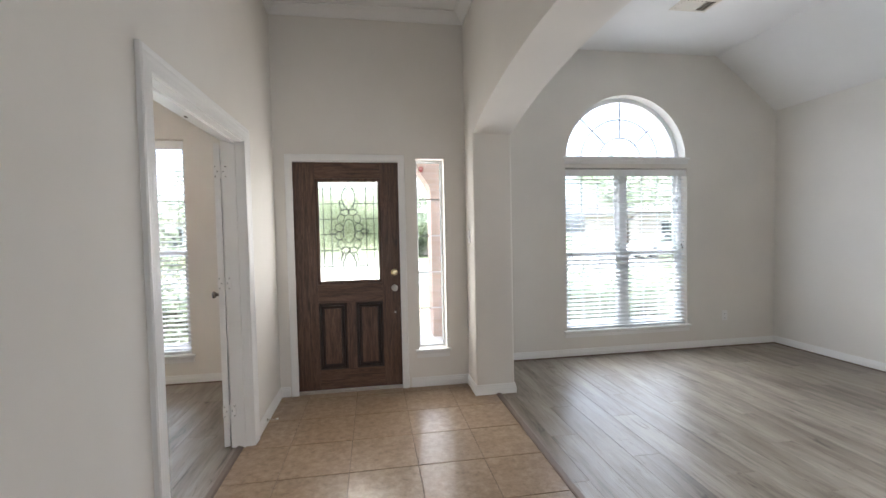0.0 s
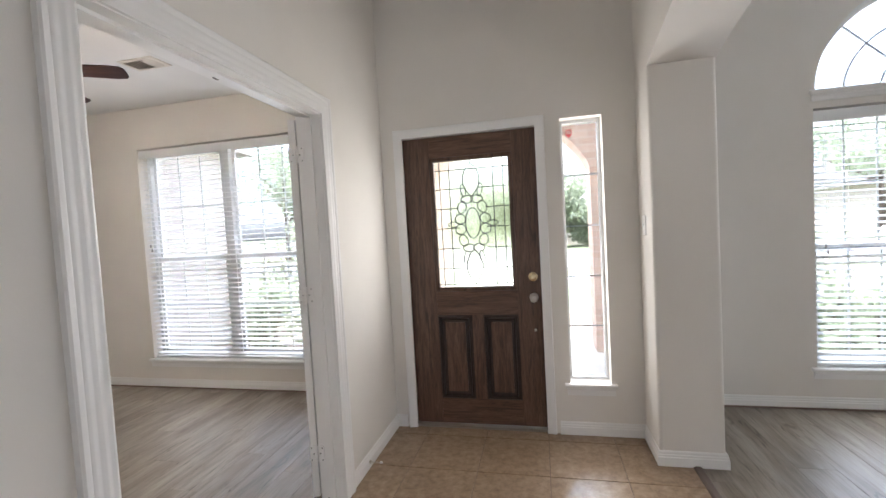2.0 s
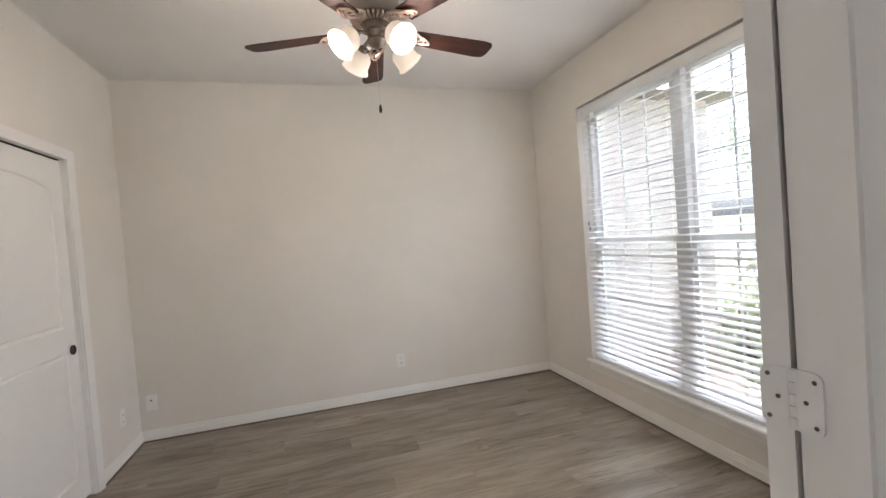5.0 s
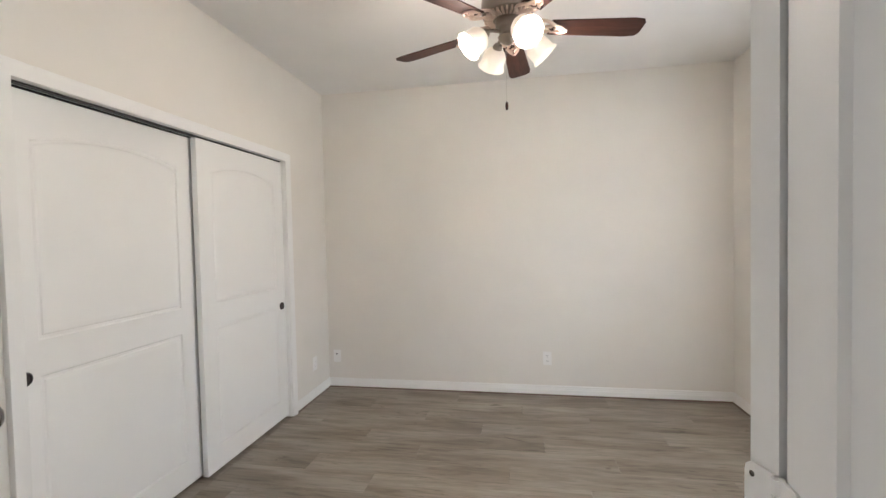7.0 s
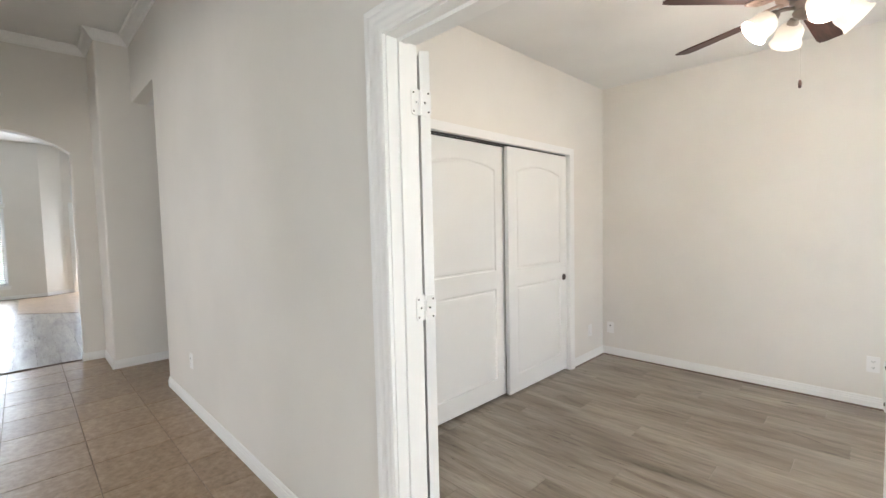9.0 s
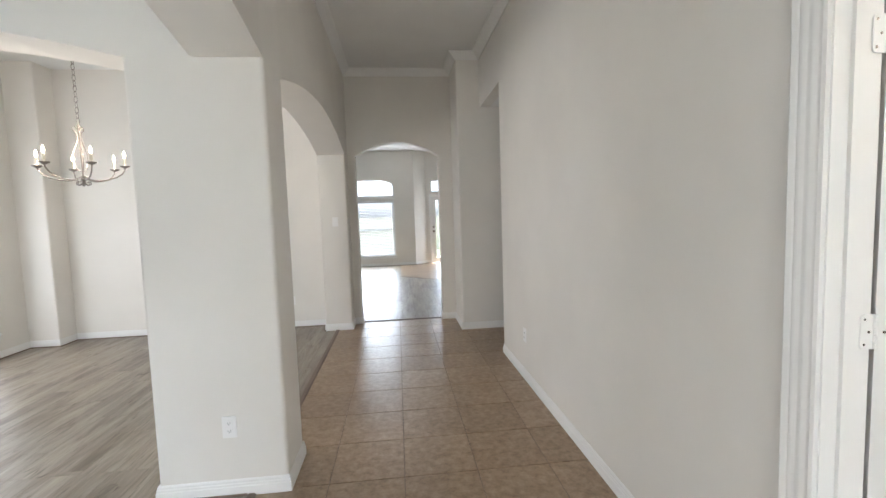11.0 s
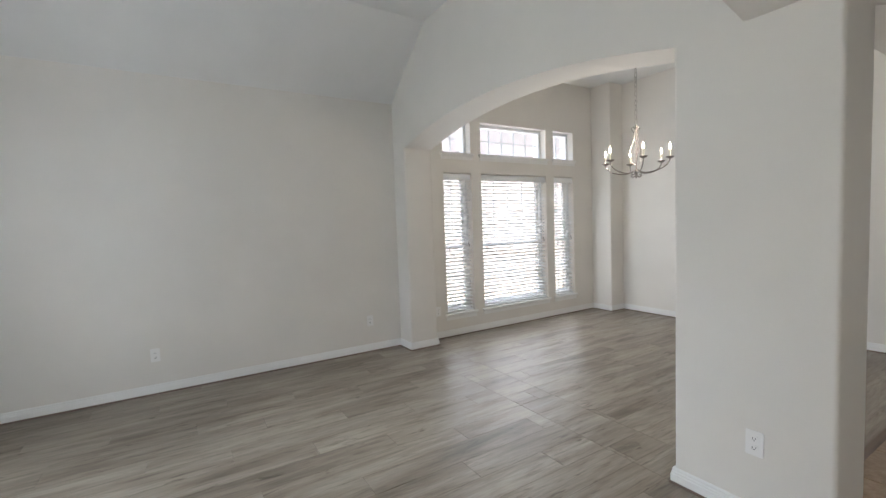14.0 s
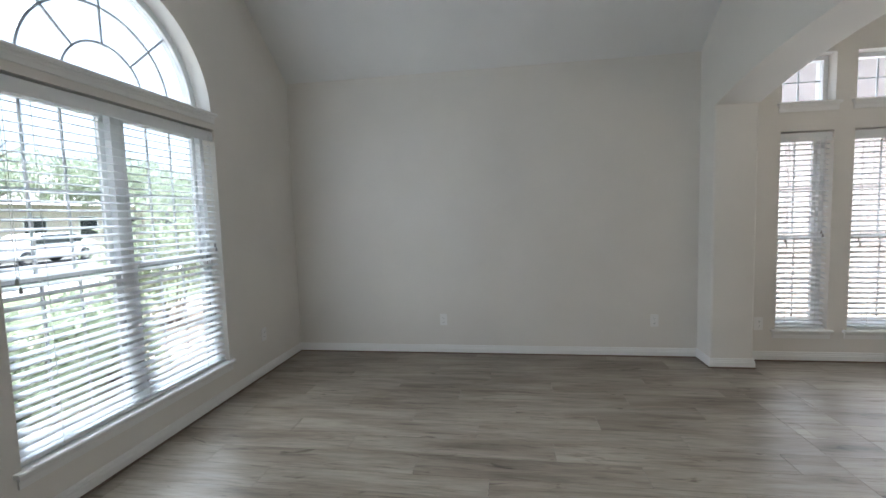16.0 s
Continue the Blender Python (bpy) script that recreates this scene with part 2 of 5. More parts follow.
def tube(bm, pts, r, n=8, taper=1.0):
    """A round bar through the points."""
    pts = [Vector(p) for p in pts]
    rings, side = [], None
    for i, p in enumerate(pts):
        d = (pts[min(i + 1, len(pts) - 1)] - pts[max(i - 1, 0)]).normalized()
        if side is None:
            side = d.orthogonal().normalized()
        side = (side - d * side.dot(d)).normalized()
        up = d.cross(side)
        rr = r * (1 + (taper - 1) * i / (len(pts) - 1))
        rings.append([bm.verts.new(p + rr * (side * math.cos(2 * math.pi * k / n) + up * math.sin(2 * math.pi * k / n))) for k in range(n)])
    for a, b in zip(rings, rings[1:]):
        for k in range(n):
            bm.faces.new((a[k], a[(k + 1) % n], b[(k + 1) % n], b[k]))
    bm.faces.new(rings[0][::-1])
    bm.faces.new(rings[-1])


def mesh_of(bm, name, material, smooth=False):
    bmesh.ops.recalc_face_normals(bm, faces=bm.faces[:])
    me = bpy.data.meshes.new(name)
    bm.to_mesh(me)
    bm.free()
    me.materials.append(material)
    if smooth:
        me.polygons.foreach_set("use_smooth", [True] * len(me.polygons))
        me.set_sharp_from_angle(angle=radians(38))
    return me


def part(name, bm, material, parent=None, label="", smooth=False):
    """One mesh object, under a thing or a part."""
    ob = new(name, mesh_of(bm, name, material, smooth))
    ob.parent = parent
    if label:
        ob["label"] = label
    return ob


def structure(name, bm, material, label, category, smooth=False):
    return tagged(part(name, bm, material, None, "", smooth), label, category, kind="structure")


def thing(name, label, category, m=Matrix(), group="", kind=""):
    ob = new(name)
    ob.matrix_world = m
    return tagged(ob, label, category, group, kind)


def pierced(bm, axis, a, b, u0, u1, z0, z1, holes):
    """A wall between a and b on one axis, from u0 to u1, with rectangular holes (u0, u1, z0, z1)."""
    us = sorted({u0, u1, *[h[0] for h in holes], *[h[1] for h in holes]})
    zs = sorted({z0, z1, *[h[2] for h in holes], *[h[3] for h in holes]})

    def solid(i, j):
        if not (0 <= i < len(us) - 1 and 0 <= j < len(zs) - 1):
            return False
        u, z = (us[i] + us[i + 1]) / 2, (zs[j] + zs[j + 1]) / 2
        return not any(h[0] < u < h[1] and h[2] < z < h[3] for h in holes)

    cache = {}

    def vert(i, j, d):
        if (i, j, d) not in cache:
            cache[i, j, d] = bm.verts.new(on_axis(axis, (us[i], zs[j]), d))
        return cache[i, j, d]

    for i in range(len(us) - 1):
        for j in range(len(zs) - 1):
            if not solid(i, j):
                continue
            for d in (a, b):
                bm.faces.new((vert(i, j, d), vert(i + 1, j, d), vert(i + 1, j + 1, d), vert(i, j + 1, d)))
            for di, dj, e in ((-1, 0, ((0, 0), (0, 1))), (1, 0, ((1, 0), (1, 1))), (0, -1, ((0, 0), (1, 0))), (0, 1, ((0, 1), (1, 1)))):
                if not solid(i + di, j + dj):
                    p, q = [(i + k, j + l) for k, l in e]
                    bm.faces.new((vert(*p, a), vert(*q, a), vert(*q, b), vert(*p, b)))


def arch_points(c, half, spring, rise, n=28, full=0.4):
    """The curve of a low arch, from one spring to the other; full rounds its haunches."""
    out = []
    for i in range(n + 1):
        u = -math.cos(math.pi * i / n)
        out.append((c + half * u, spring + rise * ((1 - full) * (1 - u * u) + full * math.sqrt(max(0, 1 - u * u)))))
    return out


def arch_header(name, axis, a, b, u0, u1, left, right, spring, rise, top, label, full=0.4):
    """The wall above an arched opening; its lower edges are rounded plaster."""
    bm = bmesh.new()
    arc = arch_points((left + right) / 2, (right - left) / 2, spring, rise, 28, full)
    pts = ([(u0, spring)] if u0 < left else []) + arc + ([(u1, spring)] if u1 > right else []) + [(u1, top), (u0, top)]
    lo, hi = prism(bm, pts, axis, a, b)
    k = 1 if u0 < left else 0
    edges = []
    for ring in (lo, hi):
        for i in range(k, k + len(arc) - 1):
            edges.append(bm.edges.get((ring[i], ring[i + 1])))
    bmesh.ops.bevel(bm, geom=edges, offset=0.016, segments=3, affect="EDGES", profile=0.5)
    return structure(name, bm, WALL, label, "wall", smooth=True)


H = 3.335          # high ceilings
SPRING = 2.215

# ---- structure: foyer and hall ----
bm = bmesh.new()
pierced(bm, "y", 4.165, 4.345, -0.735, 1.05, 0, H, [(-0.478, 0.461, 0, 2.042), (0.600, 0.853, 0.338, 2.055)])
structure("wall_north_foyer", bm, WALL, "warm off-white painted front wall of the foyer", "wall")

bm = bmesh.new()
pierced(bm, "x", -0.735, -0.610, -2.12, 4.165, 0, H, [(2.117, 3.312, 0, 2.02), (-2.12, -1.145, 0, 2.70)])
structure("wall_west_foyer", bm, WALL, "long off-white painted foyer wall with the study doorway", "wall")

bm = bmesh.new()
prism(bm, rounded(1.05, 1.386, 3.85, 4.915, 0.02, corners=(1, 1, 0, 0)), "z", 0, SPRING)
structure("pier_north", bm, WALL, "off-white plaster pier with rounded corners by the front door", "pier", True)
bm = bmesh.new()
prism(bm, rounded(1.05, 1.695, 0.495, 0.832, 0.02), "z", 0, SPRING)
structure("pier_middle", bm, WALL, "thick off-white plaster pier between three arches", "pier", True)
bm = bmesh.new()
prism(bm, rounded(1.05, 1.386, -2.86, -2.44, 0.02, corners=(0, 0, 1, 1)), "z", 0, SPRING)
structure("pier_south", bm, WALL, "off-white plaster pier at the end of the hall", "pier", True)
bm = bmesh.new()
prism(bm, rounded(4.64, 5.10, 0.495, 0.832, 0.02, corners=(1, 0, 0, 1)), "z", 0, SPRING)
structure("pilaster_east", bm, WALL, "off-white plaster pilaster against the side wall", "pilaster", True)

arch_header("arch_wall_living", "x", 1.05, 1.386, 0.832, 4.915, 0.832, 3.85, SPRING, 0.20, H, "off-white plaster arch between foyer and living room", 0.0)
arch_header("arch_wall_dining", "x", 1.05, 1.386, -2.86, 0.495, -2.44, 0.495, SPRING, 0.20, H, "off-white plaster arch between hall and dining room", 0.0)
arch_header("arch_wall_between", "y", 0.495, 0.832, 1.05, 5.10, 1.695, 4.64, SPRING, 0.190, H, "wide off-white plaster arch between living and dining room", 0.0)

bm = bmesh.new()
prism(bm, rounded(-0.735, -0.145, -2.86, -2.72, 0.02, corners=(0, 1, 1, 0)), "z", 0, 2.23)
structure("pier_hall_west", bm, WALL, "off-white wall beside the hall arch", "wall", True)
bm = bmesh.new()
prism(bm, rounded(0.945, 1.05, -2.86, -2.72, 0.02, corners=(1, 0, 0, 1)), "z", 0, 2.23)
structure("pier_hall_east", bm, WALL, "off-white wall beside the hall arch", "wall", True)
arch_header("arch_wall_hall", "y", -2.86, -2.72, -0.735, 1.05, -0.145, 0.945, 2.23, 0.18, H, "off-white plaster arch at the end of the hall", 0.0)
bm = bmesh.new()
prism(bm, rounded(-2.3, -0.33, -2.72, -2.12, 0.02, corners=(0, 1, 1, 0)), "z", 0, H)
structure("wall_hall_corner", bm, WALL, "off-white wall corner that juts into the hall", "wall", True)
bm = bmesh.new()
box(bm, -2.3, -0.735, -1.145, -1.03, 0, 2.86)
structure("wall_passage", bm, WALL, "off-white side wall of the side passage", "wall")
bm = bmesh.new()
box(bm, -2.42, -2.3, -2.86, -1.03, 0, 2.86)
structure("wall_passage_end", bm, WALL, "off-white end wall of the side passage", "wall")
bm = bmesh.new()
box(bm, -2.3, -0.735, -2.12, -1.145, 2.70, 2.82)
structure("ceiling_passage", bm, CEIL, "white painted ceiling of the side passage", "ceiling")
bm = bmesh.new()
box(bm, -0.735, 1.05, -2.86, 4.345, H, H + 0.15)
structure("ceiling_foyer", bm, CEIL, "high white painted foyer ceiling", "ceiling")

# ---- structure: living and dining room ----
XE, XD, YN, YS = 4.905, 4.85, 4.715, -2.73
bm = bmesh.new()
pierced(bm, "y", YN, 4.915, 1.386, 5.10, 0, H, [(2.278, 3.744, 0.288, 2.065), (2.290, 3.722, 2.180, 2.90)])
arc = [(3.006 - 0.716 * math.cos(math.pi * i / 40), 2.180 + 0.685 * math.sin(math.pi * i / 40)) for i in range(41)]
prism(bm, [(2.290, 2.90)] + arc + [(3.722, 2.90)], "y", YN, 4.915)
structure("wall_north_living", bm, WALL, "off-white front wall with an arched window", "wall")
bm = bmesh.new()
box(bm, XE, 5.10, 0.832, YN, 0, H)
structure("wall_east_living", bm, WALL, "plain off-white side wall of the living room", "wall")
DW = [(-0.195, 0.215), (-1.488, -0.350), (-2.040, -1.636)]
bm = bmesh.new()
pierced(bm, "x", XD, 5.10, YS - 0.2, 0.495, 0, H, [(a, b, 0.28, 2.0) for a, b in DW] + [(a, b, 2.235, 2.638) for a, b in DW])
structure("wall_east_dining", bm, WALL, "off-white dining room wall with six windows", "wall")
bm = bmesh.new()
box(bm, 1.386, XD, YS - 0.2, YS, 0, H)
structure("wall_south_dining", bm, WALL, "off-white back wall of the dining room", "wall")
bm = bmesh.new()
prism(bm, rounded(4.52, XD, YS, -2.45, 0.02, corners=(0, 0, 0, 1)), "z", 0, H)
structure("chase_dining", bm, WALL, "off-white boxed corner of the dining room", "wall", True)
bm = bmesh.new()
prism(bm, [(1.386, H), (4.12, H), (XE, 2.74), (XE, H + 0.15), (1.386, H + 0.15)], "y", 0.832, YN)
structure("ceiling_living", bm, CEIL, "white living room ceiling that slopes down at one side", "ceiling")
bm = bmesh.new()
box(bm, 1.386, XD, YS, 0.495, H, H + 0.15)
structure("ceiling_dining", bm, CEIL, "white painted dining room ceiling", "ceiling")

# ---- structure: study ----
XW, YO, YC, HO = -4.01, 4.722, 1.272, 2.710
OW = (-3.308, -1.530)
bm = bmesh.new()
pierced(bm, "y", YO, 4.98, -4.30, -0.735, 0, 2.9, [(OW[0], OW[1], 0.280, 2.320)])
structure("wall_north_study", bm, WALL, "off-white study wall with a wide window", "wall")
bm = bmesh.new()
box(bm, -0.735, -0.555, 4.345, 4.98, 0, 2.9)
structure("wall_porch_side", bm, WALL, "wall between study and porch", "wall")
bm = bmesh.new()
box(bm, -4.30, XW, 0.45, YO, 0, 2.9)
structure("wall_west_study", bm, WALL, "plain off-white end wall of the study", "wall")
CL = (-3.336, -1.505)
bm = bmesh.new()
pierced(bm, "y", YC - 0.12, YC, XW, -0.735, 0, 2.9, [(CL[0], CL[1], 0, 2.005)])
structure("wall_south_study", bm, WALL, "off-white study wall with the closet opening", "wall")
bm = bmesh.new()
box(bm, XW, -0.735, 0.45, 0.57, 0, 2.9)
structure("wall_closet_back", bm, WALL, "back wall of the closet", "wall")
bm = bmesh.new()
box(bm, XW, -0.735, 0.57, YO, HO, HO + 0.15)
structure("ceiling_study", bm, CEIL, "white painted study ceiling", "ceiling")

# ---- structure: far room ----
YF = -9.55
bm = bmesh.new()
pierced(bm, "y", YF - 0.18, YF, -0.08, 4.2, 0, H, [(0.50, 1.90, 0.30, 1.93), (0.50, 1.90, 2.02, 2.53)])
structure("wall_south_far", bm, WALL, "far off-white wall with a tall window", "wall")
bm = bmesh.new()
box(bm, 4.2, 4.35, YF - 0.18, -2.86, 0, H)
structure("wall_east_far", bm, WALL, "side wall of the far room", "wall")
bm = bmesh.new()
pierced(bm, "y", YF - 0.50, YF - 0.30, -2.6, -0.45, 0, H, [(-1.50, -0.60, 0, 2.03), (-1.50, -0.60, 2.13, 2.50)])
structure("wall_garden_door", bm, WALL, "off-white wall with the garden door", "wall")
bm = bmesh.new()
prism(bm, [(-0.08, YF - 0.18), (-0.08, YF), (-0.45, YF - 0.30), (-0.45, YF - 0.5)], "z", 0, H)
structure("wall_splay_far", bm, WALL, "slanting off-white wall by the garden door", "wall")
bm = bmesh.new()
box(bm, -2.75, -2.6, YF - 0.5, -2.86, 0, H)
structure("wall_west_far", bm, WALL, "side wall of the far room", "wall")
bm = bmesh.new()
box(bm, -2.75, -0.735, -2.92, -2.86, 0, H)
box(bm, 1.05, 4.35, -2.92, -2.86, 0, H)
structure("wall_north_far", bm, WALL, "near wall of the far room", "wall")
bm = bmesh.new()
box(bm, -2.75, 4.35, YF - 0.5, -2.86, H, H + 0.15)
structure("ceiling_far", bm, CEIL, "white painted ceiling of the far room", "ceiling")


# ---- floors ----
def laid(bm, x0, x1, y0, y1, top):
    """One board or tile with a small chamfer."""
    c = 0.0007
    lo = [(x0, y0), (x1, y0), (x1, y1), (x0, y1)]
    hi = [(x0 + c, y0 + c), (x1 - c, y0 + c), (x1 - c, y1 - c), (x0 + c, y1 - c)]
    a = [bm.verts.new((*p, top - 0.008)) for p in lo]
    b = [bm.verts.new((*p, top - c)) for p in lo]
    d = [bm.verts.new((*p, top)) for p in hi]
    bm.faces.new(d)
    for i in range(4):
        j = (i + 1) % 4
        bm.faces.new((a[i], a[j], b[j], b[i]))
        bm.faces.new((b[i], b[j], d[j], d[i]))


def plank_floor(name, rects, label, phase=0.0, joined=False):
    """A subfloor with boards of 190 mm by 1.22 m that run along y, laid over the rectangles."""
    bm = bmesh.new()
    for x0, x1, y0, y1 in rects:
        box(bm, x0, x1, y0, y1, -0.12, -0.006)
    floor = structure(name, bm, UNDERLAY, label, "floor")
    rng = random.Random(name)
    w, length = 0.19, 1.22
    many = bmesh.new()
    for x0, x1, y0, y1 in rects:
        i = math.floor((x0 - 3.45) / w)
        while 3.45 + i * w < x1:
            a, b = max(x0, 3.45 + i * w), min(x1, 3.45 + (i + 1) * w)
            y = -20 + (i * 0.381966 + 0.11 * rng.random()) % 1.0 * length + phase
            while y < y1:
                c, d = max(y0, y), min(y1, y + length)
                if d - c > 0.01 and b - a > 0.01:
                    if joined:
                        laid(many, a + 0.0006, b - 0.0006, c + 0.0006, d - 0.0006, 0)
                    else:
                        one = bmesh.new()
                        hx, hy = (b - a) / 2 - 0.0006, (d - c) / 2 - 0.0006
                        laid(one, -hx, hx, -hy, hy, 0)
                        ob = part("plank", one, PLANK, floor)
                        ob.location = ((a + b) / 2, (c + d) / 2, 0)
                y += length
            i += 1
    if joined:
        part("planks", many, PLANK, floor)["kind"] = "stuff"
    else:
        many.free()
    return floor


XT = 1.240  # where tile meets laminate
plank_floor("floor_living", [(XT + 0.02, XE, 0.832, YN), (1.695, XE, 0.495, 0.832), (1.386, XD, YS, 0.495), (XT + 0.02, 1.386, -2.44, 0.495)], "grey-brown wood-look laminate floor of long planks")
plank_floor("floor_study", [(XW, -0.69, YC, YO)], "grey-brown wood-look laminate floor in the study", 0.4)
plank_floor("floor_closet", [(XW, -0.735, 0.57, YC)], "grey-brown laminate inside the closet", 0.4, True)
plank_floor("floor_far", [(-2.6, 4.2, YF - 0.3, -2.80)], "grey-brown laminate floor of the far room", 0.7, True)


bm = bmesh.new()
prism(bm, [(-2.6, YF - 0.28), (-0.46, YF - 0.28), (-0.09, YF + 0.02), (0.37, YF + 0.02), (0.39, -7.17), (-0.47, -6.39), (-2.6, -6.39)], "z", 0.0, 0.004)
structure("floor_far_tile", bm, TILE, "beige ceramic tile patch before the garden door", "floor")


def tile_floor():
    bm = bmesh.new()
    box(bm, -0.69, XT - 0.02, -2.80, 4.40, -0.12, -0.004)
    box(bm, -2.3, -0.69, -2.12, -1.145, -0.12, -0.004)
    floor = structure("floor_foyer", bm, GROUT, "beige mottled ceramic tile floor with dark grout", "floor")
    p, g = 0.405, 0.0028
    for i in range(-8, 3):
        for j in range(-15, 5):
            x0, x1 = 0.445 + i * p + g, 0.445 + (i + 1) * p - g
            y0, y1 = 2.842 + j * p + g, 2.842 + (j + 1) * p - g
            passage = x1 < -0.69
            x0, x1 = max(x0, -2.3 if (y1 > -2.12 and y0 < -1.145) else -0.69), min(x1, XT - 0.022)
            if passage:
                y0, y1 = max(y0, -2.12), min(y1, -1.145)
            y0, y1 = max(y0, -2.80), min(y1, 4.335)
            if x1 - x0 < 0.01 or y1 - y0 < 0.01 or (passage and x0 >= x1):
                continue
            one = bmesh.new()
            hx, hy = (x1 - x0) / 2, (y1 - y0) / 2
            laid(one, -hx, hx, -hy, hy, 0)
            ob = part("tile", one, TILE, floor)
            ob.location = ((x0 + x1) / 2, (y0 + y1) / 2, 0)


tile_floor()
bm = bmesh.new()
box(bm, -12, 12, -14, 9, -0.32, -0.13)
structure("slab", bm, GROUT, "concrete slab under the house", "slab")


# ---- trims ----
def at_wall(x, y, z=0.0, facing="south"):
    """A local frame on a wall: x along it, z up, the room on the side of -y."""
    return pose(x, y, z, 0, 0, {"south": 0, "west": -90, "east": 90, "north": 180}[facing])


BASE = [(0, 0.012), (0.013, 0.012), (0.013, 0.050), (0.010, 0.054), (0.010, 0.064), (0.007, 0.068), (0.007, 0.078), (0.003, 0.086), (0, 0.086)]
SHOE_P = [(0, 0), (0.019, 0), (0.018, 0.007), (0.013, 0.012), (0, 0.012)]


def skirting(path, shoe, room="white painted"):
    bm = bmesh.new()
    sweep(bm, path, [(o, h if shoe else h - 0.012 * (h < 0.02)) for o, h in BASE])
    ob = structure("baseboard", bm, TRIM, room + " baseboard with a stepped top", "baseboard")
    if shoe:
        bm = bmesh.new()
        sweep(bm, path, SHOE_P)
        part("shoe_moulding", bm, SHOE, ob, "narrow brown-grey shoe moulding")


# paths keep the room on their left
skirting([(-0.610, 2.035), (-0.610, -1.145), (-2.3, -1.145)], False)
skirting([(-0.53, 4.165), (-0.610, 4.165), (-0.610, 3.395)], False)
skirting([(1.386, 3.86), (1.386, 3.85), (1.05, 3.85), (1.05, 4.165), (0.525, 4.165)], False)
skirting([(-2.3, -2.12), (-0.33, -2.12), (-0.33, -2.72), (-0.145, -2.72), (-0.145, -2.86)], False)
skirting([(0.945, -2.86), (0.945, -2.72), (1.05, -2.72), (1.05, -2.44), (1.386, -2.44)], False)
skirting([(1.27, 0.495), (1.05, 0.495), (1.05, 0.832), (1.262, 0.832)], False)
skirting([(1.262, 0.832), (1.695, 0.832), (1.695, 0.495), (1.27, 0.495)], True)
skirting([(XD, 0.495), (4.64, 0.495), (4.64, 0.832), (XE, 0.832), (XE, YN), (1.386, YN), (1.386, 3.86)], True)
skirting([(1.386, -2.44), (1.386, YS), (4.52, YS), (4.52, -2.45), (XD, -2.45), (XD, 0.495)], True)
skirting([(-0.735, 3.38), (-0.735, YO), (XW, YO), (XW, YC), (CL[0] - 0.058, YC)], True)
skirting([(CL[1] + 0.058, YC), (-0.735, YC), (-0.735, 2.06)], True)
skirting([(-2.6, -2.92), (-2.6, YF - 0.30), (-1.56, YF - 0.30)], True)
skirting([(-0.54, YF - 0.30), (-0.45, YF - 0.30), (-0.08, YF), (4.2, YF), (4.2, -2.92)], True)

CROWN = [(0, 0), (0, -0.085), (0.012, -0.085), (0.018, -0.072), (0.030, -0.062), (0.055, -0.030), (0.066, -0.022), (0.072, -0.012), (0.085, -0.012), (0.085, 0)]
bm = bmesh.new()
sweep(bm, [(-0.610, 4.165), (-0.610, -2.12), (-0.33, -2.12), (-0.33, -2.72), (1.05, -2.72), (1.05, 4.165)], CROWN, Matrix.Translation((0, 0, H)), True)
structure("crown_moulding", bm, TRIM, "white crown moulding round the foyer ceiling", "moulding")

FLUTED = [(0, 0), (0, 0.013), (0.008, 0.017), (0.015, 0.0148), (0.020, 0.0145), (0.026, 0.018), (0.034, 0.0195), (0.041, 0.0165), (0.047, 0.0165),
          (0.053, 0.0195), (0.061, 0.0205), (0.067, 0.018), (0.073, 0.022), (0.084, 0.023), (0.090, 0.018), (0.090, 0)]
PLAIN = [(0, 0), (0, 0.010), (0.008, 0.014), (0.030, 0.016), (0.040, 0.020), (0.056, 0.020), (0.060, 0.012), (0.060, 0)]


def casing(name, m, u0, u1, top, profile, label, bottom=0.0):
    """Door casing round an opening; in the local frame of the wall."""
    bm = bmesh.new()
    flip = m @ Matrix(((1, 0, 0, 0), (0, 0, -1, 0), (0, 1, 0, 0), (0, 0, 0, 1)))
    sweep(bm, [(u0, bottom), (u0, top), (u1, top), (u1, bottom)], profile, flip)
    return structure(name, bm, TRIM, label, "casing", True)


casing("casing_front_door", at_wall(0, 4.165), -0.458, 0.441, 2.028, PLAIN, "white painted casing round the front door")
casing("casing_study", at_wall(-0.610, 0, 0, "east"), 2.126, 3.302, 2.010, FLUTED, "white fluted casing round the study doorway")
casing("casing_study", at_wall(-0.735, 0, 0, "west"), -3.302, -2.126, 2.010, PLAIN, "white casing on the study side of the doorway")
casing("casing_closet", at_wall(0, YC, 0, "north"), -CL[1] + 0.008, -CL[0] - 0.008, 1.990, PLAIN, "white painted casing round the closet")

jamb = thing("jamb_study", "white door lining of the study doorway with a stop", "door frame", kind="structure")
for a, b, c, d in ((2.117, 2.131, 2.131, 2.141), (3.298, 3.312, 3.288, 3.298)):
    bm = bmesh.new()
    box(bm, -0.735, -0.610, a, b, 0, 2.006)
    side = part("side_lining", bm, TRIM, jamb)
    bm = bmesh.new()
    box(bm, -0.690, -0.655, c, d, 0, 1.994)
    part("stop", bm, TRIM, side)
bm = bmesh.new()
box(bm, -0.735, -0.610, 2.117, 3.312, 2.006, 2.022)
head = part("head_lining", bm, TRIM, jamb)
bm = bmesh.new()
box(bm, -0.690, -0.655, 2.131, 3.298, 1.994, 2.006)
part("stop", bm, TRIM, head)
bm = bmesh.new()
box(bm, -0.718, -0.706, 2.70, 2.725, 2.002, 2.006)
part("catch", bm, BRONZE, head, "small dark metal ball catch")
jamb = thing("jamb_closet", "white lining of the closet opening", "door frame", kind="structure")
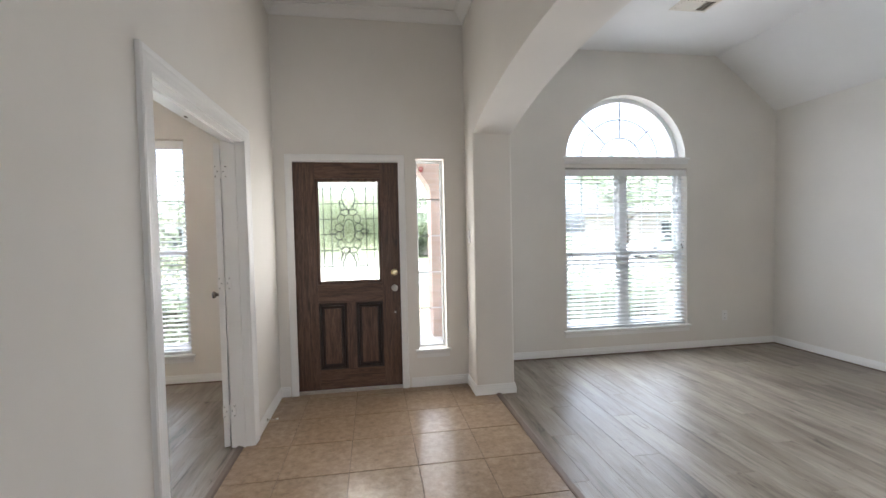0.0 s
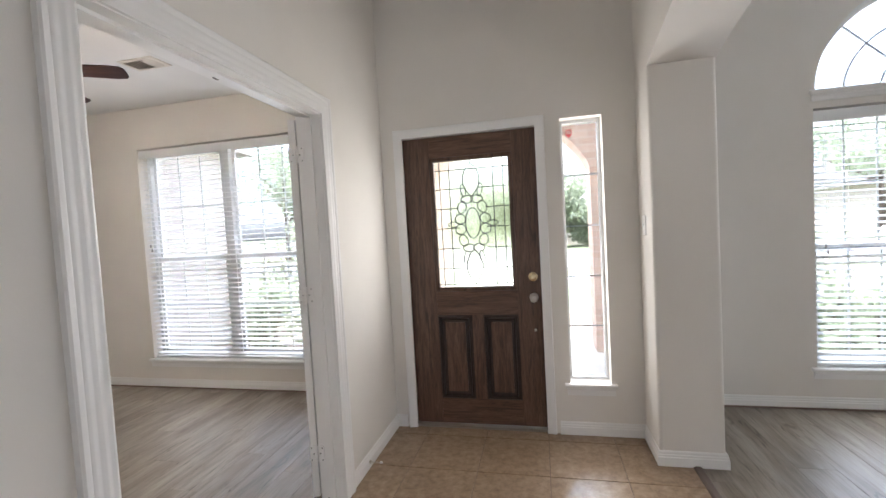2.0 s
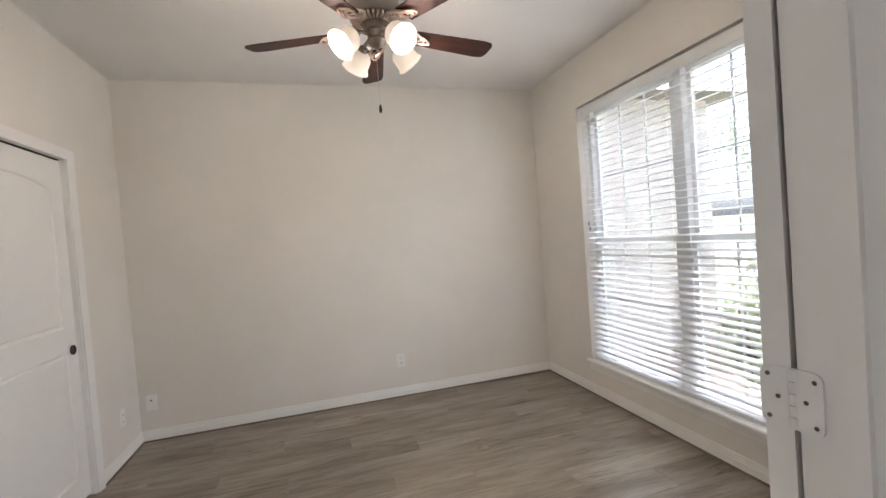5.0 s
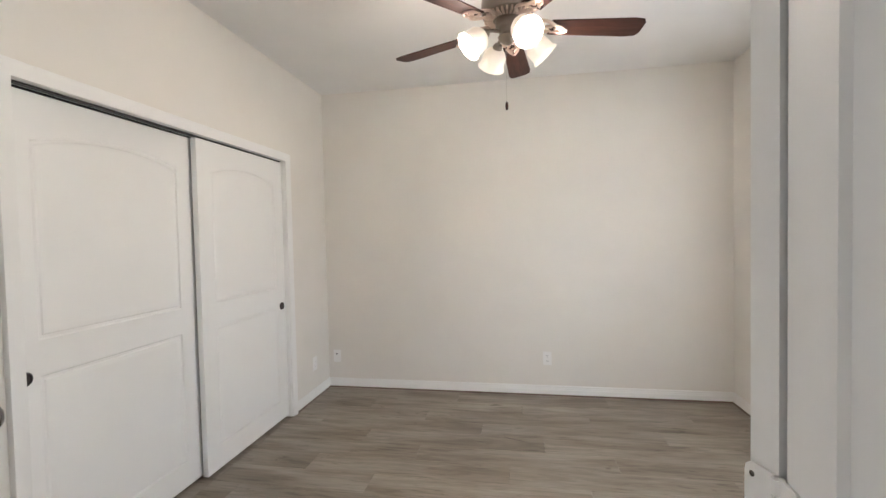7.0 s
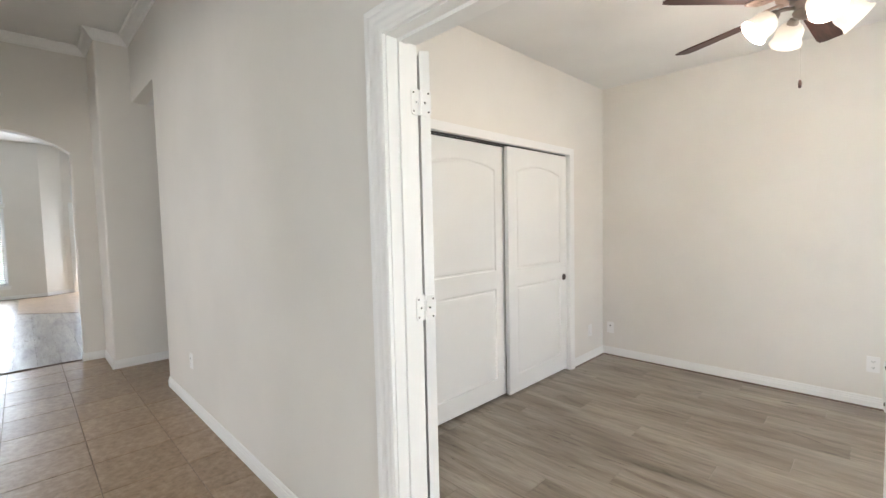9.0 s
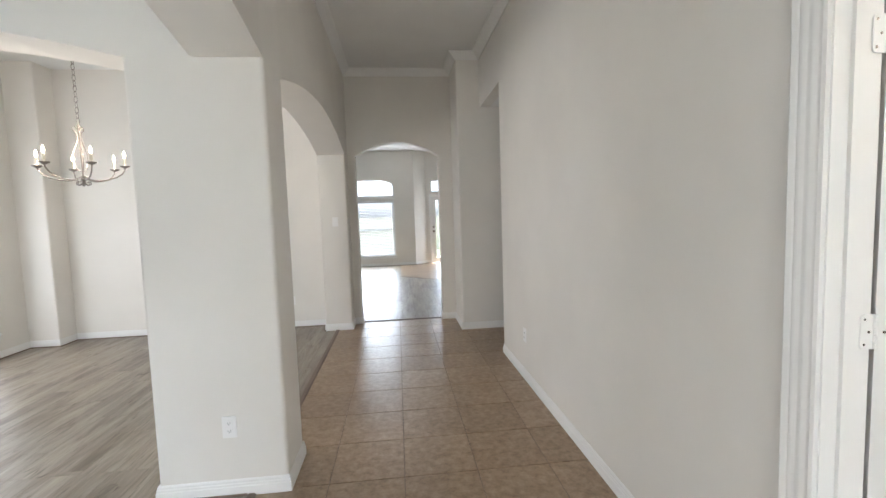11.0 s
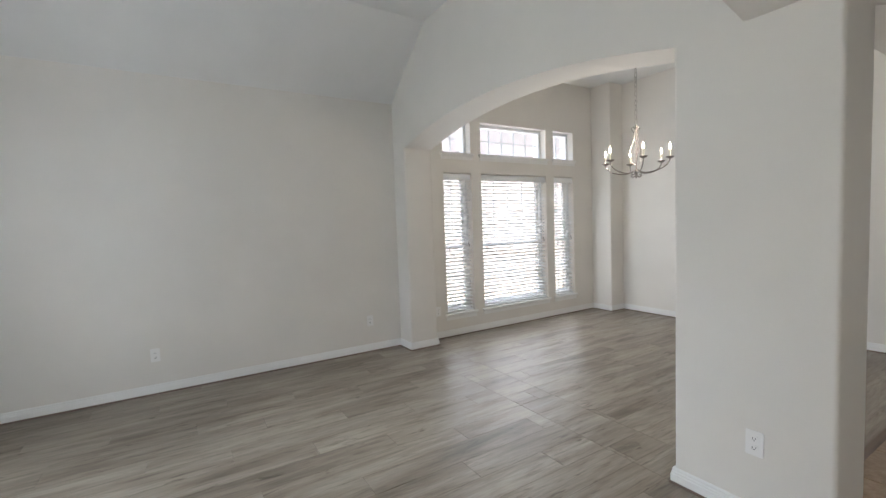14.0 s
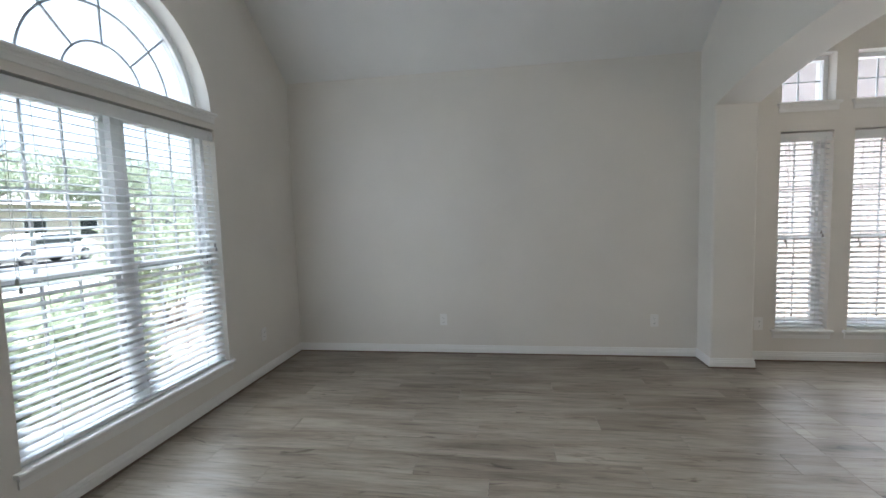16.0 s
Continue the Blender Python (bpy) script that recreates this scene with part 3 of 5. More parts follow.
for a, b, c, d in ((CL[0], CL[0] + 0.014, 0, 1.99), (CL[1] - 0.014, CL[1], 0, 1.99), (CL[0], CL[1], 1.99, 2.006)):
    bm = bmesh.new()
    box(bm, a, b, YC - 0.12, YC, c, d)
    part("lining", bm, TRIM, jamb)
# near-black strips put the shade of the gap above the doors into colour
bm = bmesh.new()
for a in (0.058, 0.110):
    box(bm, CL[0] + 0.016, CL[1] - 0.016, YC - a, YC - a + 0.030, 1.984, 1.989)
part("gap_shade", bm, mat("gap_shade_black", (0.03, 0.028, 0.026), 0.5, 0.4), jamb, "near-black strips for the shade in the gap above the closet doors")

bm = bmesh.new()
T_P = [(-0.024, 0), (-0.020, 0.006), (-0.012, 0.010), (0.012, 0.010), (0.020, 0.006), (0.024, 0)]
sweep(bm, [(XT, 0.83), (XT, 3.838)], T_P)
structure("transition_strip", bm, SHOE, "grey-brown strip between tile and laminate", "threshold")
bm = bmesh.new()
sweep(bm, [(XT, -2.43), (XT, 0.49)], T_P)
structure("transition_strip", bm, SHOE, "grey-brown strip between hall tile and dining room laminate", "threshold")
bm = bmesh.new()
sweep(bm, [(-0.69, 2.132), (-0.69, 3.297)], T_P)
structure("transition_strip", bm, SHOE, "grey-brown strip under the study doorway", "threshold")
bm = bmesh.new()
sweep(bm, [(-0.14, -2.80), (0.94, -2.80)], T_P)
structure("transition_strip", bm, SHOE, "dark strip under the hall arch", "threshold")

# ---- windows ----
CORD = mat("white_cord", (0.7, 0.7, 0.68), 0.8)
BRASSY = mat("dull_tassel", (0.30, 0.29, 0.27), 0.5)


def bars(bm, w0, w1, z0, z1, cols, rows, y=0.0, t=0.0048):
    for i in range(1, cols):
        u = w0 + (w1 - w0) * i / cols
        box(bm, u - t, u + t, y - 0.006, y + 0.006, z0, z1)
    for j in range(1, rows):
        z = z0 + (z1 - z0) * j / rows
        box(bm, w0, w1, y - 0.0055, y + 0.0055, z - t, z + t)


def ring(bm, w0, w1, z0, z1, t, y0, y1):
    box(bm, w0, w0 + t, y0, y1, z0, z1)
    box(bm, w1 - t, w1, y0, y1, z0, z1)
    box(bm, w0 + t, w1 - t, y0, y1, z0, z0 + t)
    box(bm, w0 + t, w1 - t, y0, y1, z1 - t, z1)


def pane(parent, w0, w1, z0, z1, y):
    bm = bmesh.new()
    box(bm, w0, w1, y, y + 0.004, z0, z1)
    ob = part("pane", bm, GLASS, parent)
    ob.visible_shadow = False
    return ob


def stool(parent, w, z, apron=0.055, depth=0.10):
    """Window sill board with an apron under it."""
    z += 0.004
    bm = bmesh.new()
    prism(bm, [(-0.034, z - 0.012), (-0.030, z - 0.022), (depth, z - 0.022), (depth, z), (-0.030, z), (-0.034, z - 0.008)], "x", -w / 2 - 0.035, w / 2 + 0.035)
    part("window_sill", bm, TRIM, parent)
    bm = bmesh.new()
    prism(bm, [(-0.001, z - 0.022), (-0.020, z - 0.022), (-0.018, z - 0.034), (-0.011, z - 0.042), (-0.011, z - 0.022 - apron), (-0.001, z - 0.022 - apron)], "x", -w / 2 - 0.022, w / 2 + 0.022)
    part("apron", bm, TRIM, parent)


def window(name, label, m, w, z0, z1, units, cols, rows, hung=True, meet=0.47, sill=True, deep=0.10, ft=0.035):
    """A vinyl window in a wall opening: units side by side, each double-hung or fixed."""
    win = thing(name, label, "window", m, kind="structure")
    bm = bmesh.new()
    ring(bm, -w / 2, w / 2, z0, z1, ft, deep, deep + 0.07)
    for k in range(1, units):
        u = -w / 2 + w * k / units
        box(bm, u - 0.045, u + 0.045, deep - 0.004, deep + 0.072, z0 + ft, z1 - ft)
    part("window_frame", bm, VINYL, win)
    for k in range(units):
        a = -w / 2 + w * k / units + (ft if k == 0 else 0.045)
        b = -w / 2 + w * (k + 1) / units - (ft if k == units - 1 else 0.045)
        if hung:
            zm = z0 + (z1 - z0) * meet
            for nm, lo, hi, y in (("lower_sash", z0 + ft, zm + 0.022, deep + 0.010), ("upper_sash", zm - 0.022, z1 - ft, deep + 0.040)):
                bm = bmesh.new()
                ring(bm, a, b, lo, hi, 0.032, y, y + 0.028)
                sash = part(nm, bm, VINYL, win)
                bm = bmesh.new()
                bars(bm, a + 0.032, b - 0.032, lo + 0.032, hi - 0.032, cols, rows, y + 0.020)
                part("muntins", bm, VINYL, sash)
                pane(sash, a + 0.03, b - 0.03, lo + 0.03, hi - 0.03, y + 0.012)
        else:
            bm = bmesh.new()
            bars(bm, a, b, z0 + ft, z1 - ft, cols, rows, deep + 0.042)
            if cols * rows > 1:
                part("muntins", bm, VINYL, win)
            pane(win, a - 0.002, b + 0.002, z0 + ft - 0.002, z1 - ft + 0.002, deep + 0.030)
    if sill:
        stool(win, w, z0, depth=deep)
    return win


SLAT_PROFILE = [(-0.024, -0.0012), (-0.012, 0.0006), (0, 0.0014), (0.012, 0.0006), (0.024, -0.0012), (0.024, -0.0038), (0.012, -0.0020), (0, -0.0012), (-0.012, -0.0020), (-0.024, -0.0038)]


def blind(m, w, z0, z1, label, tilt=9.0, y=0.048, pitch=0.0445, tassels=True):
    """A two-inch slat blind inside the window opening."""
    bl = thing("window_blind", label, "blind", m, "white slat blinds")
    w -= 0.012
    bm = bmesh.new()
    box(bm, -w / 2, w / 2, y - 0.036, y - 0.030, z1 - 0.086, z1 - 0.014)
    box(bm, -w / 2, w / 2, y - 0.030, y + 0.028, z1 - 0.050, z1 - 0.014)
    part("headrail", bm, SLAT, bl, "white valance and headrail")
    lo, hi = z0 + 0.030, z1 - 0.070
    n = int((hi - lo) / pitch)
    one = bmesh.new()
    prism(one, SLAT_PROFILE, "x", -w / 2 + 0.003, w / 2 - 0.003)
    data = mesh_of(one, "slat", SLAT, True)
    rng = random.Random(round(w * 1000))
    for i in range(n):
        s = new("slat", data)
        s.parent = bl
        s.location = (0, y, lo + (i + 0.6) * pitch)
        s.rotation_euler = (radians(tilt + rng.uniform(-1.2, 1.2)), radians(rng.uniform(-0.08, 0.08)), 0)
    bm = bmesh.new()
    prism(bm, rounded(y - 0.025, y + 0.025, z0 + 0.006, z0 + 0.028, 0.006, 3), "x", -w / 2 + 0.003, w / 2 - 0.003)
    part("bottom_rail", bm, SLAT, bl)
    for u in ([-0.36, 0.0, 0.36] if w > 0.8 else [-0.30, 0.30]):
        for dy in (-0.026, 0.026):
            bm = bmesh.new()
            box(bm, u * w - 0.001, u * w + 0.001, y + dy - 0.0008, y + dy + 0.0008, z0 + 0.02, z1 - 0.04)
            part("ladder_cord", bm, CORD, bl)
    if tassels:
        for u, drops in ((-w / 2 + 0.06, (0.93, 0.97)), (w / 2 - 0.06, (0.86, 0.89))):
            for k, drop in enumerate(drops):
                z = z1 - min(drop, (z1 - z0) * 0.62)
                bm = bmesh.new()
                box(bm, u + k * 0.012 - 0.0009, u + k * 0.012 + 0.0009, y - 0.042, y - 0.040, z, z1 - 0.05)
                cord = part("pull_cord", bm, CORD, bl)
                bm = bmesh.new()
                turned(bm, [(0.003, 0.012), (0.006, 0.006), (0.0085, -0.016), (0.004, -0.018)], Matrix.Translation((u + k * 0.012, y - 0.041, z)), 8)
                part("tassel", bm, BRASSY, cord, "small grey tassel", True)
    return bl


# living room: wide window with a half-round light above
mw = at_wall(3.011, YN)
window("window_living", "wide white twin double-hung window with a sill", mw, 1.466, 0.288, 2.065, 2, 3, 2)
blind(mw, 1.466, 0.288, 2.065, "white wide-slat blind, lowered and open, in the living room window", 14.0)


def half_round(m):
    win = thing("window_half_round", "half-round window with sunburst muntins over a white ledge", "window", m, kind="structure")
    rx, rz, z0 = 0.716, 0.685, 2.180

    def arc(k, n=36):
        return [(-k * rx * math.cos(math.pi * i / n), z0 + k * rz * math.sin(math.pi * i / n)) for i in range(n + 1)]

    bm = bmesh.new()
    prism(bm, arc(1.0) + arc(0.935)[::-1], "y", 0.115, 0.175)
    box(bm, -0.668, 0.668, 0.117, 0.172, z0, z0 + 0.034)
    part("window_frame", bm, VINYL, win, smooth=True)
    bm = bmesh.new()
    for k in (0.36, 0.66):
        prism(bm, arc(k + 0.009) + arc(k - 0.009)[::-1], "y", 0.140, 0.152)
    for a in (45, 90, 135):
        c, s = math.cos(radians(a)), math.sin(radians(a))
        p, q = Vector((0.36 * rx * c, 0, z0 + 0.36 * rz * s)), Vector((0.95 * rx * c, 0, z0 + 0.95 * rz * s))
        d = (q - p).normalized()
        nrm = Vector((-d.z, 0, d.x)) * 0.0065
        prism(bm, [((p + nrm).x, (p + nrm).z), ((q + nrm).x, (q + nrm).z), ((q - nrm).x, (q - nrm).z), ((p - nrm).x, (p - nrm).z)], "y", 0.141, 0.151)
    part("muntins", bm, VINYL, win, "thin radial and curved muntins", True)
    bm = bmesh.new()
    prism(bm, arc(0.95), "y", 0.132, 0.136)
    part("pane", bm, GLASS, win).visible_shadow = False
    stool(win, 1.432, z0, 0.050, 0.115)


half_round(at_wall(3.006, YN))

for k, (a, b) in enumerate(DW):
    m = at_wall(XD, (a + b) / 2, 0, "west")
    wide = b - a > 0.8
    window("window_dining", "tall white double-hung window in the dining room", m, b - a, 0.28, 2.0, 1, 4 if wide else 2, 2)
    blind(m, b - a, 0.28, 2.0, "wide white slat blind, lowered and open" if wide else "narrow white slat blind, lowered and open", 14.0)
    window("window_transom", "small white transom window with muntins above a ledge", m, b - a, 2.235, 2.638, 1, 5 if wide else 2, 2, False)

mw = at_wall((OW[0] + OW[1]) / 2, YO)
window("window_study", "wide white twin double-hung study window", mw, OW[1] - OW[0], 0.280, 2.320, 2, 3, 2)
blind(mw, OW[1] - OW[0], 0.280, 2.320, "wide white slat blind, lowered and open, in the study window", 12.0)

mw = at_wall(0.7265, 4.165)
win = window("window_sidelight", "narrow sidelight of five clear panes beside the front door", mw, 0.253, 0.338, 2.055, 1, 1, 5, False, deep=0.085, ft=0.018)
STICKER = mat("red_sticker", (0.35, 0.03, 0.04), 0.4)
bm = bmesh.new()
prism(bm, [(-0.085, 2.000), (-0.085, 1.968), (-0.066, 1.948), (-0.047, 1.968), (-0.047, 2.000), (-0.066, 2.004)], "y", 0.110, 0.1135)
st = part("sticker", bm, STICKER, win, "red shield-shaped sticker with pale bars")
bm = bmesh.new()
for z in (1.991, 1.983, 1.975):
    box(bm, -0.080, -0.052, 0.1085, 0.110, z - 0.0018, z + 0.0018)
part("lettering_bars", bm, mat("pale_print", (0.7, 0.6, 0.55), 0.5), st)

mw = at_wall(1.20, YF, 0, "north")
window("window_far", "tall white window of the far room", mw, 1.40, 0.30, 1.93, 1, 1, 1)
blind(mw, 1.40, 0.30, 1.93, "white slat blind in the far room window", 10.0)
window("window_far_top", "low-arched top light of the far room", mw, 1.40, 2.02, 2.53, 1, 1, 1, False)
bm = bmesh.new()
arc = [(-0.70 * math.cos(math.pi * i / 24), 2.30 + 0.22 * math.sin(math.pi * i / 24)) for i in range(25)]
prism(bm, [(-0.70, 2.53)] + arc + [(0.70, 2.53)], "y", YF - 0.16, YF - 0.004)
ob = structure("arch_infill_far", bm, WALL, "off-white plaster that rounds the far top light", "wall")
ob.location = (1.20, 0, 0)

# ---- front door ----
def wood_material(name, dark, mid, light, scale, rough):
    m = mat(name, mid, rough)
    v = coords(m, scale)
    warp = node(m, "ShaderNodeTexNoise", Scale=1.0, Detail=8.0, Roughness=0.65, Distortion=0.9)
    wire(m, v, warp.inputs["Vector"])
    pores = node(m, "ShaderNodeTexNoise", Scale=6.0, Detail=2.0)
    wire(m, v, pores.inputs["Vector"])
    a = ramp(m, warp.outputs[0], [(0.32, dark), (0.5, mid), (0.68, light)])
    b = ramp(m, pores.outputs[0], [(0.35, (0.70, 0.68, 0.66)), (0.55, (1.05, 1.05, 1.05))])
    wire(m, mixed(m, "MULTIPLY", 1.0, a.outputs[0], b.outputs[0]), bsdf(m).inputs["Base Color"])
    bumped(m, pores.outputs[0], 0.2, 0.001)
    return m


def textured_glass():
    """Rippled, bevelled glass: part clear, part spread by the ripples."""
    m = glass_material("door_glass", (0.84, 0.86, 0.85))
    nt = m.node_tree
    soft = nt.nodes.new("ShaderNodeBsdfRefraction")
    soft.inputs["Color"].default_value = (0.86, 0.88, 0.85, 1)
    soft.inputs["IOR"].default_value, soft.inputs["Roughness"].default_value = 1.10, 0.22
    ripple = node(m, "ShaderNodeTexNoise", Scale=130.0, Detail=3.0)
    wire(m, coords(m), ripple.inputs["Vector"])
    bump = node(m, "ShaderNodeBump", Strength=0.9, Distance=0.006)
    wire(m, ripple.outputs[0], bump.inputs["Height"])
    wire(m, bump.outputs[0], soft.inputs["Normal"])
    clear = nt.nodes["Mix Shader"]
    both = nt.nodes.new("ShaderNodeMixShader")
    both.inputs[0].default_value = 0.75
    wire(m, clear.outputs[0], both.inputs[1])
    wire(m, soft.outputs[0], both.inputs[2])
    wire(m, both.outputs[0], nt.nodes["Material Output"].inputs[0])
    return m


DOORWOOD = wood_material("stained_mahogany", (0.045, 0.024, 0.015), (0.103, 0.055, 0.035), (0.165, 0.093, 0.060), (38, 38, 3.2), 0.42)
DOORWOOD_H = wood_material("stained_mahogany_rail", (0.050, 0.026, 0.015), (0.115, 0.060, 0.037), (0.178, 0.098, 0.062), (3.2, 38, 38), 0.42)
DOORWOOD_DARK = wood_material("dark_stained_moulding", (0.014, 0.008, 0.006), (0.028, 0.016, 0.011), (0.045, 0.026, 0.018), (38, 38, 3.2), 0.42)
NICKEL = mat("satin_nickel", (0.55, 0.52, 0.47), 0.28, 1.0)
BRASS = mat("aged_brass", (0.62, 0.50, 0.30), 0.25, 1.0)
LEAD = mat("lead_came", (0.10, 0.10, 0.10), 0.4, 0.8)


def panel_ring(bm, u0, u1, z0, z1, y, steps):
    """A moulded frame round a sunk panel: (inset, depth) steps, and the panel itself."""
    loops = []
    for inset, d in steps:
        loops.append([bm.verts.new((u, y + d, z)) for u, z in ((u0 + inset, z0 + inset), (u1 - inset, z0 + inset), (u1 - inset, z1 - inset), (u0 + inset, z1 - inset))])
    for a, b in zip(loops, loops[1:]):
        for i in range(4):
            j = (i + 1) % 4
            bm.faces.new((a[i], a[j], b[j], b[i]))
    bm.faces.new(loops[-1])


def front_door():
    door = thing("door_front", "dark mahogany-stained front door with a leaded glass light, closed", "door", at_wall(-0.0085, 4.200), kind="structure")
    w = 0.457
    g0, g1, gz0, gz1 = -0.268, 0.290, 0.962, 1.880
    z0, z1 = 0.022, 2.026
    body = bmesh.new()
    for a, b in ((-w, g0), (g1, w)):
        box(body, a, b, 0, 0.044, z0, z1)
    part("stile", body, DOORWOOD, door)
    rails = bmesh.new()
    for a, b in ((z0, 0.20), (0.79, gz0), (gz1, z1)):
        box(rails, g0, g1, 0.0015, 0.0425, a, b)
    part("rail", rails, DOORWOOD_H, door)
    mid = bmesh.new()
    box(mid, -0.028, 0.053, 0.0012, 0.0422, 0.20, 0.79)
    part("mullion", mid, DOORWOOD, door)
    for a, b in ((g0, -0.028), (0.053, g1)):
        bm = bmesh.new()
        panel_ring(bm, a, b, 0.20, 0.79, 0.0, [(0, 0.002), (0.008, -0.005), (0.020, -0.004), (0.028, 0.013), (0.036, 0.015), (0.058, 0.005), (0.062, 0.005)])
        part("panel_moulding", bm, DOORWOOD_DARK, door, "dark stained panel moulding")
        bm = bmesh.new()
        box(bm, a + 0.050, b - 0.050, 0.002, 0.012, 0.250, 0.740)
        box(bm, a, b, 0.030, 0.040, 0.20, 0.79)
        part("panel", bm, DOORWOOD, door, "raised mahogany panel")
    bm = bmesh.new()
    flip = Matrix(((1, 0, 0, 0), (0, 0, -1, 0), (0, 1, 0, 0), (0, 0, 0, 1)))
    sweep(bm, [(g0, gz0), (g0, gz1), (g1, gz1), (g1, gz0)], [(-0.024, -0.030), (-0.024, 0.002), (-0.010, 0.008), (0.002, 0.007), (0.006, -0.001), (0.006, -0.030)], flip, True)
    part("glass_bead", bm, DOORWOOD, door)
    bm = bmesh.new()
    box(bm, g0, g1, 0.018, 0.026, gz0, gz1)
    light = part("leaded_light", bm, textured_glass(), door, "leaded and bevelled clear glass")
    light.visible_shadow = False
    c = (g0 + g1) / 2
    zc = (gz0 + gz1) / 2
    y = 0.016
    lines = []
    for u in (-0.218, -0.150, 0.150, 0.218):
        lines.append([(c + u, y, gz0), (c + u, y, gz1)])
    for z in (1.005, 1.115, 1.255, 1.395, 1.530, 1.665, 1.795):
        reach = 0.075 if 1.2 < z < 1.6 else 0.02
        if z in (1.005, 1.795):
            lines.append([(g0, y, z), (g1, y, z)])
        else:
            lines.append([(g0, y, z), (c - reach - 0.02, y, z)])
            lines.append([(c + reach + 0.02, y, z), (g1, y, z)])

    def leaf(u, z, du, dz, point=1.0, turn=0.0):
        pts = []
        for i in range(21):
            a = 2 * math.pi * i / 20
            s, k = math.sin(a), math.cos(a)
            x, h = du * s * (abs(s) ** (point - 1) if s else 0), dz * k
            ct, stt = math.cos(turn), math.sin(turn)
            pts.append((c + u + x * ct - h * stt, y, z + x * stt + h * ct))
        lines.append(pts)

    leaf(0, 1.722, 0.058, 0.112, 1.7)
    leaf(0, 1.127, 0.056, 0.112, 1.7)
    leaf(0, 1.425, 0.050, 0.105)
    for s in (-1, 1):
        leaf(s * 0.034, 1.588, 0.040, 0.026)
        leaf(s * 0.070, 1.535, 0.030, 0.042, 1.2, s * 0.35)
        leaf(s * 0.086, 1.455, 0.036, 0.034)
        leaf(s * 0.086, 1.385, 0.036, 0.034)
        leaf(s * 0.135, 1.420, 0.018, 0.040, 1.6, math.pi / 2)
        leaf(s * 0.070, 1.308, 0.030, 0.042, 1.2, -s * 0.35)
        leaf(s * 0.034, 1.256, 0.040, 0.026)
        leaf(s * 0.055, 1.190, 0.016, 0.045, 1.0, s * 0.2)
        leaf(s * 0.058, 1.650, 0.016, 0.045, 1.0, -s * 0.2)
    lines.append([(c, y, 1.834), (c, y, gz1)])
    lines.append([(c, y, 1.015), (c, y, gz0)])
    bm = bmesh.new()
    for pts in lines:
        tube(bm, pts, 0.0040, 4)
    part("lead_cames", bm, LEAD, light, "dark lead strips in a floral pattern")

    for z, metal, nm, r in ((1.045, BRASS, "deadbolt", 0.031), (0.905, NICKEL, "door_knob", 0.030)):
        bm = bmesh.new()
        turn = Matrix.Translation((0.398, 0, z)) @ pose(0, 0, 0, 90)
        turned(bm, [(r, 0), (r, 0.006), (r * 0.86, 0.010), (r * 0.5, 0.012)], turn, 20)
        rose = part(nm, bm, metal, door, "round metal " + nm.replace("_", " "), True)
        bm = bmesh.new()
        if nm == "deadbolt":
            prism(bm, rounded(0.398 - 0.006, 0.398 + 0.006, z - 0.016, z + 0.016, 0.004, 2), "y", -0.026, -0.010)
            part("thumb_turn", bm, metal, rose)
        else:
            turned(bm, [(0.010, 0.010), (0.010, 0.030), (0.021, 0.040), (0.026, 0.052), (0.021, 0.064), (0, 0.068)], turn, 20)
            part("knob", bm, metal, rose, smooth=True)
    bm = bmesh.new()
    turned(bm, [(0.009, 0), (0.009, 0.004), (0.005, 0.006), (0, 0.006)], Matrix.Translation((0.400, 0, 0.685)) @ pose(0, 0, 0, 90), 12)
    part("latch_button", bm, NICKEL, door, smooth=True)
    for z in (0.26, 0.98, 1.76):
        bm = bmesh.new()
        turned(bm, [(0.007, -0.05), (0.007, 0.05), (0, 0.053)], Matrix.Translation((-w - 0.004, -0.006, z)), 10)
        box(bm, -w - 0.003, -w + 0.004, -0.004, 0.01, z - 0.05, z + 0.05)
        part("hinge", bm, NICKEL, door)
    bm = bmesh.new()
    box(bm, -0.468, 0.468, -0.030, 0.145, -0.02, 0.016)
    structure("threshold_front", bm, NICKEL, "pale metal threshold under the front door", "threshold").location = (-0.0085, 4.200, 0)
    bm = bmesh.new()
    for a, b in ((-0.478, -0.468), (0.451, 0.461)):
        box(bm, a, b, 4.166, 4.30, 0, 2.031)
    box(bm, -0.478, 0.461, 4.166, 4.30, 2.030, 2.041)
    for a, b in ((-0.468, -0.452), (0.435, 0.451)):
        box(bm, a, b, 4.246, 4.262, 0, 2.030)
    structure("jamb_front", bm, TRIM, "white door frame of the front door", "door frame")


front_door()

# ---- study doors ----
BRONZE_KNOB = mat("dark_nickel", (0.20, 0.18, 0.16), 0.25, 1.0)


def hinge_plate(m, parent, knuckle):
    bm = bmesh.new()
    prism(bm, rounded(0.003, 0.040, -0.045, 0.045, 0.012, 3, (0, 1, 1, 0)), "y", -0.0018, 0.0018)
    if knuckle:
        for z in (-0.044, -0.0265, -0.009, 0.0085, 0.026):
            turned(bm, [(0.0065, z + 0.0008), (0.0065, z + 0.0167)], n=10)
    ob = part("hinge", bm, TRIM, parent, "white painted butt hinge with dark screws")
    ob.matrix_local = m
    bm = bmesh.new()
    for u, z in ((0.030, -0.032), (0.018, 0.0), (0.030, 0.032)):
        for s in (1, -1):
            turned(bm, [(0.0034, 0.0012), (0.0034, 0.0024), (0, 0.0026)], Matrix.Translation((u, 0, z)) @ pose(0, 0, 0, 90 * s), 8)
    part("screws", bm, BRONZE_KNOB, ob)


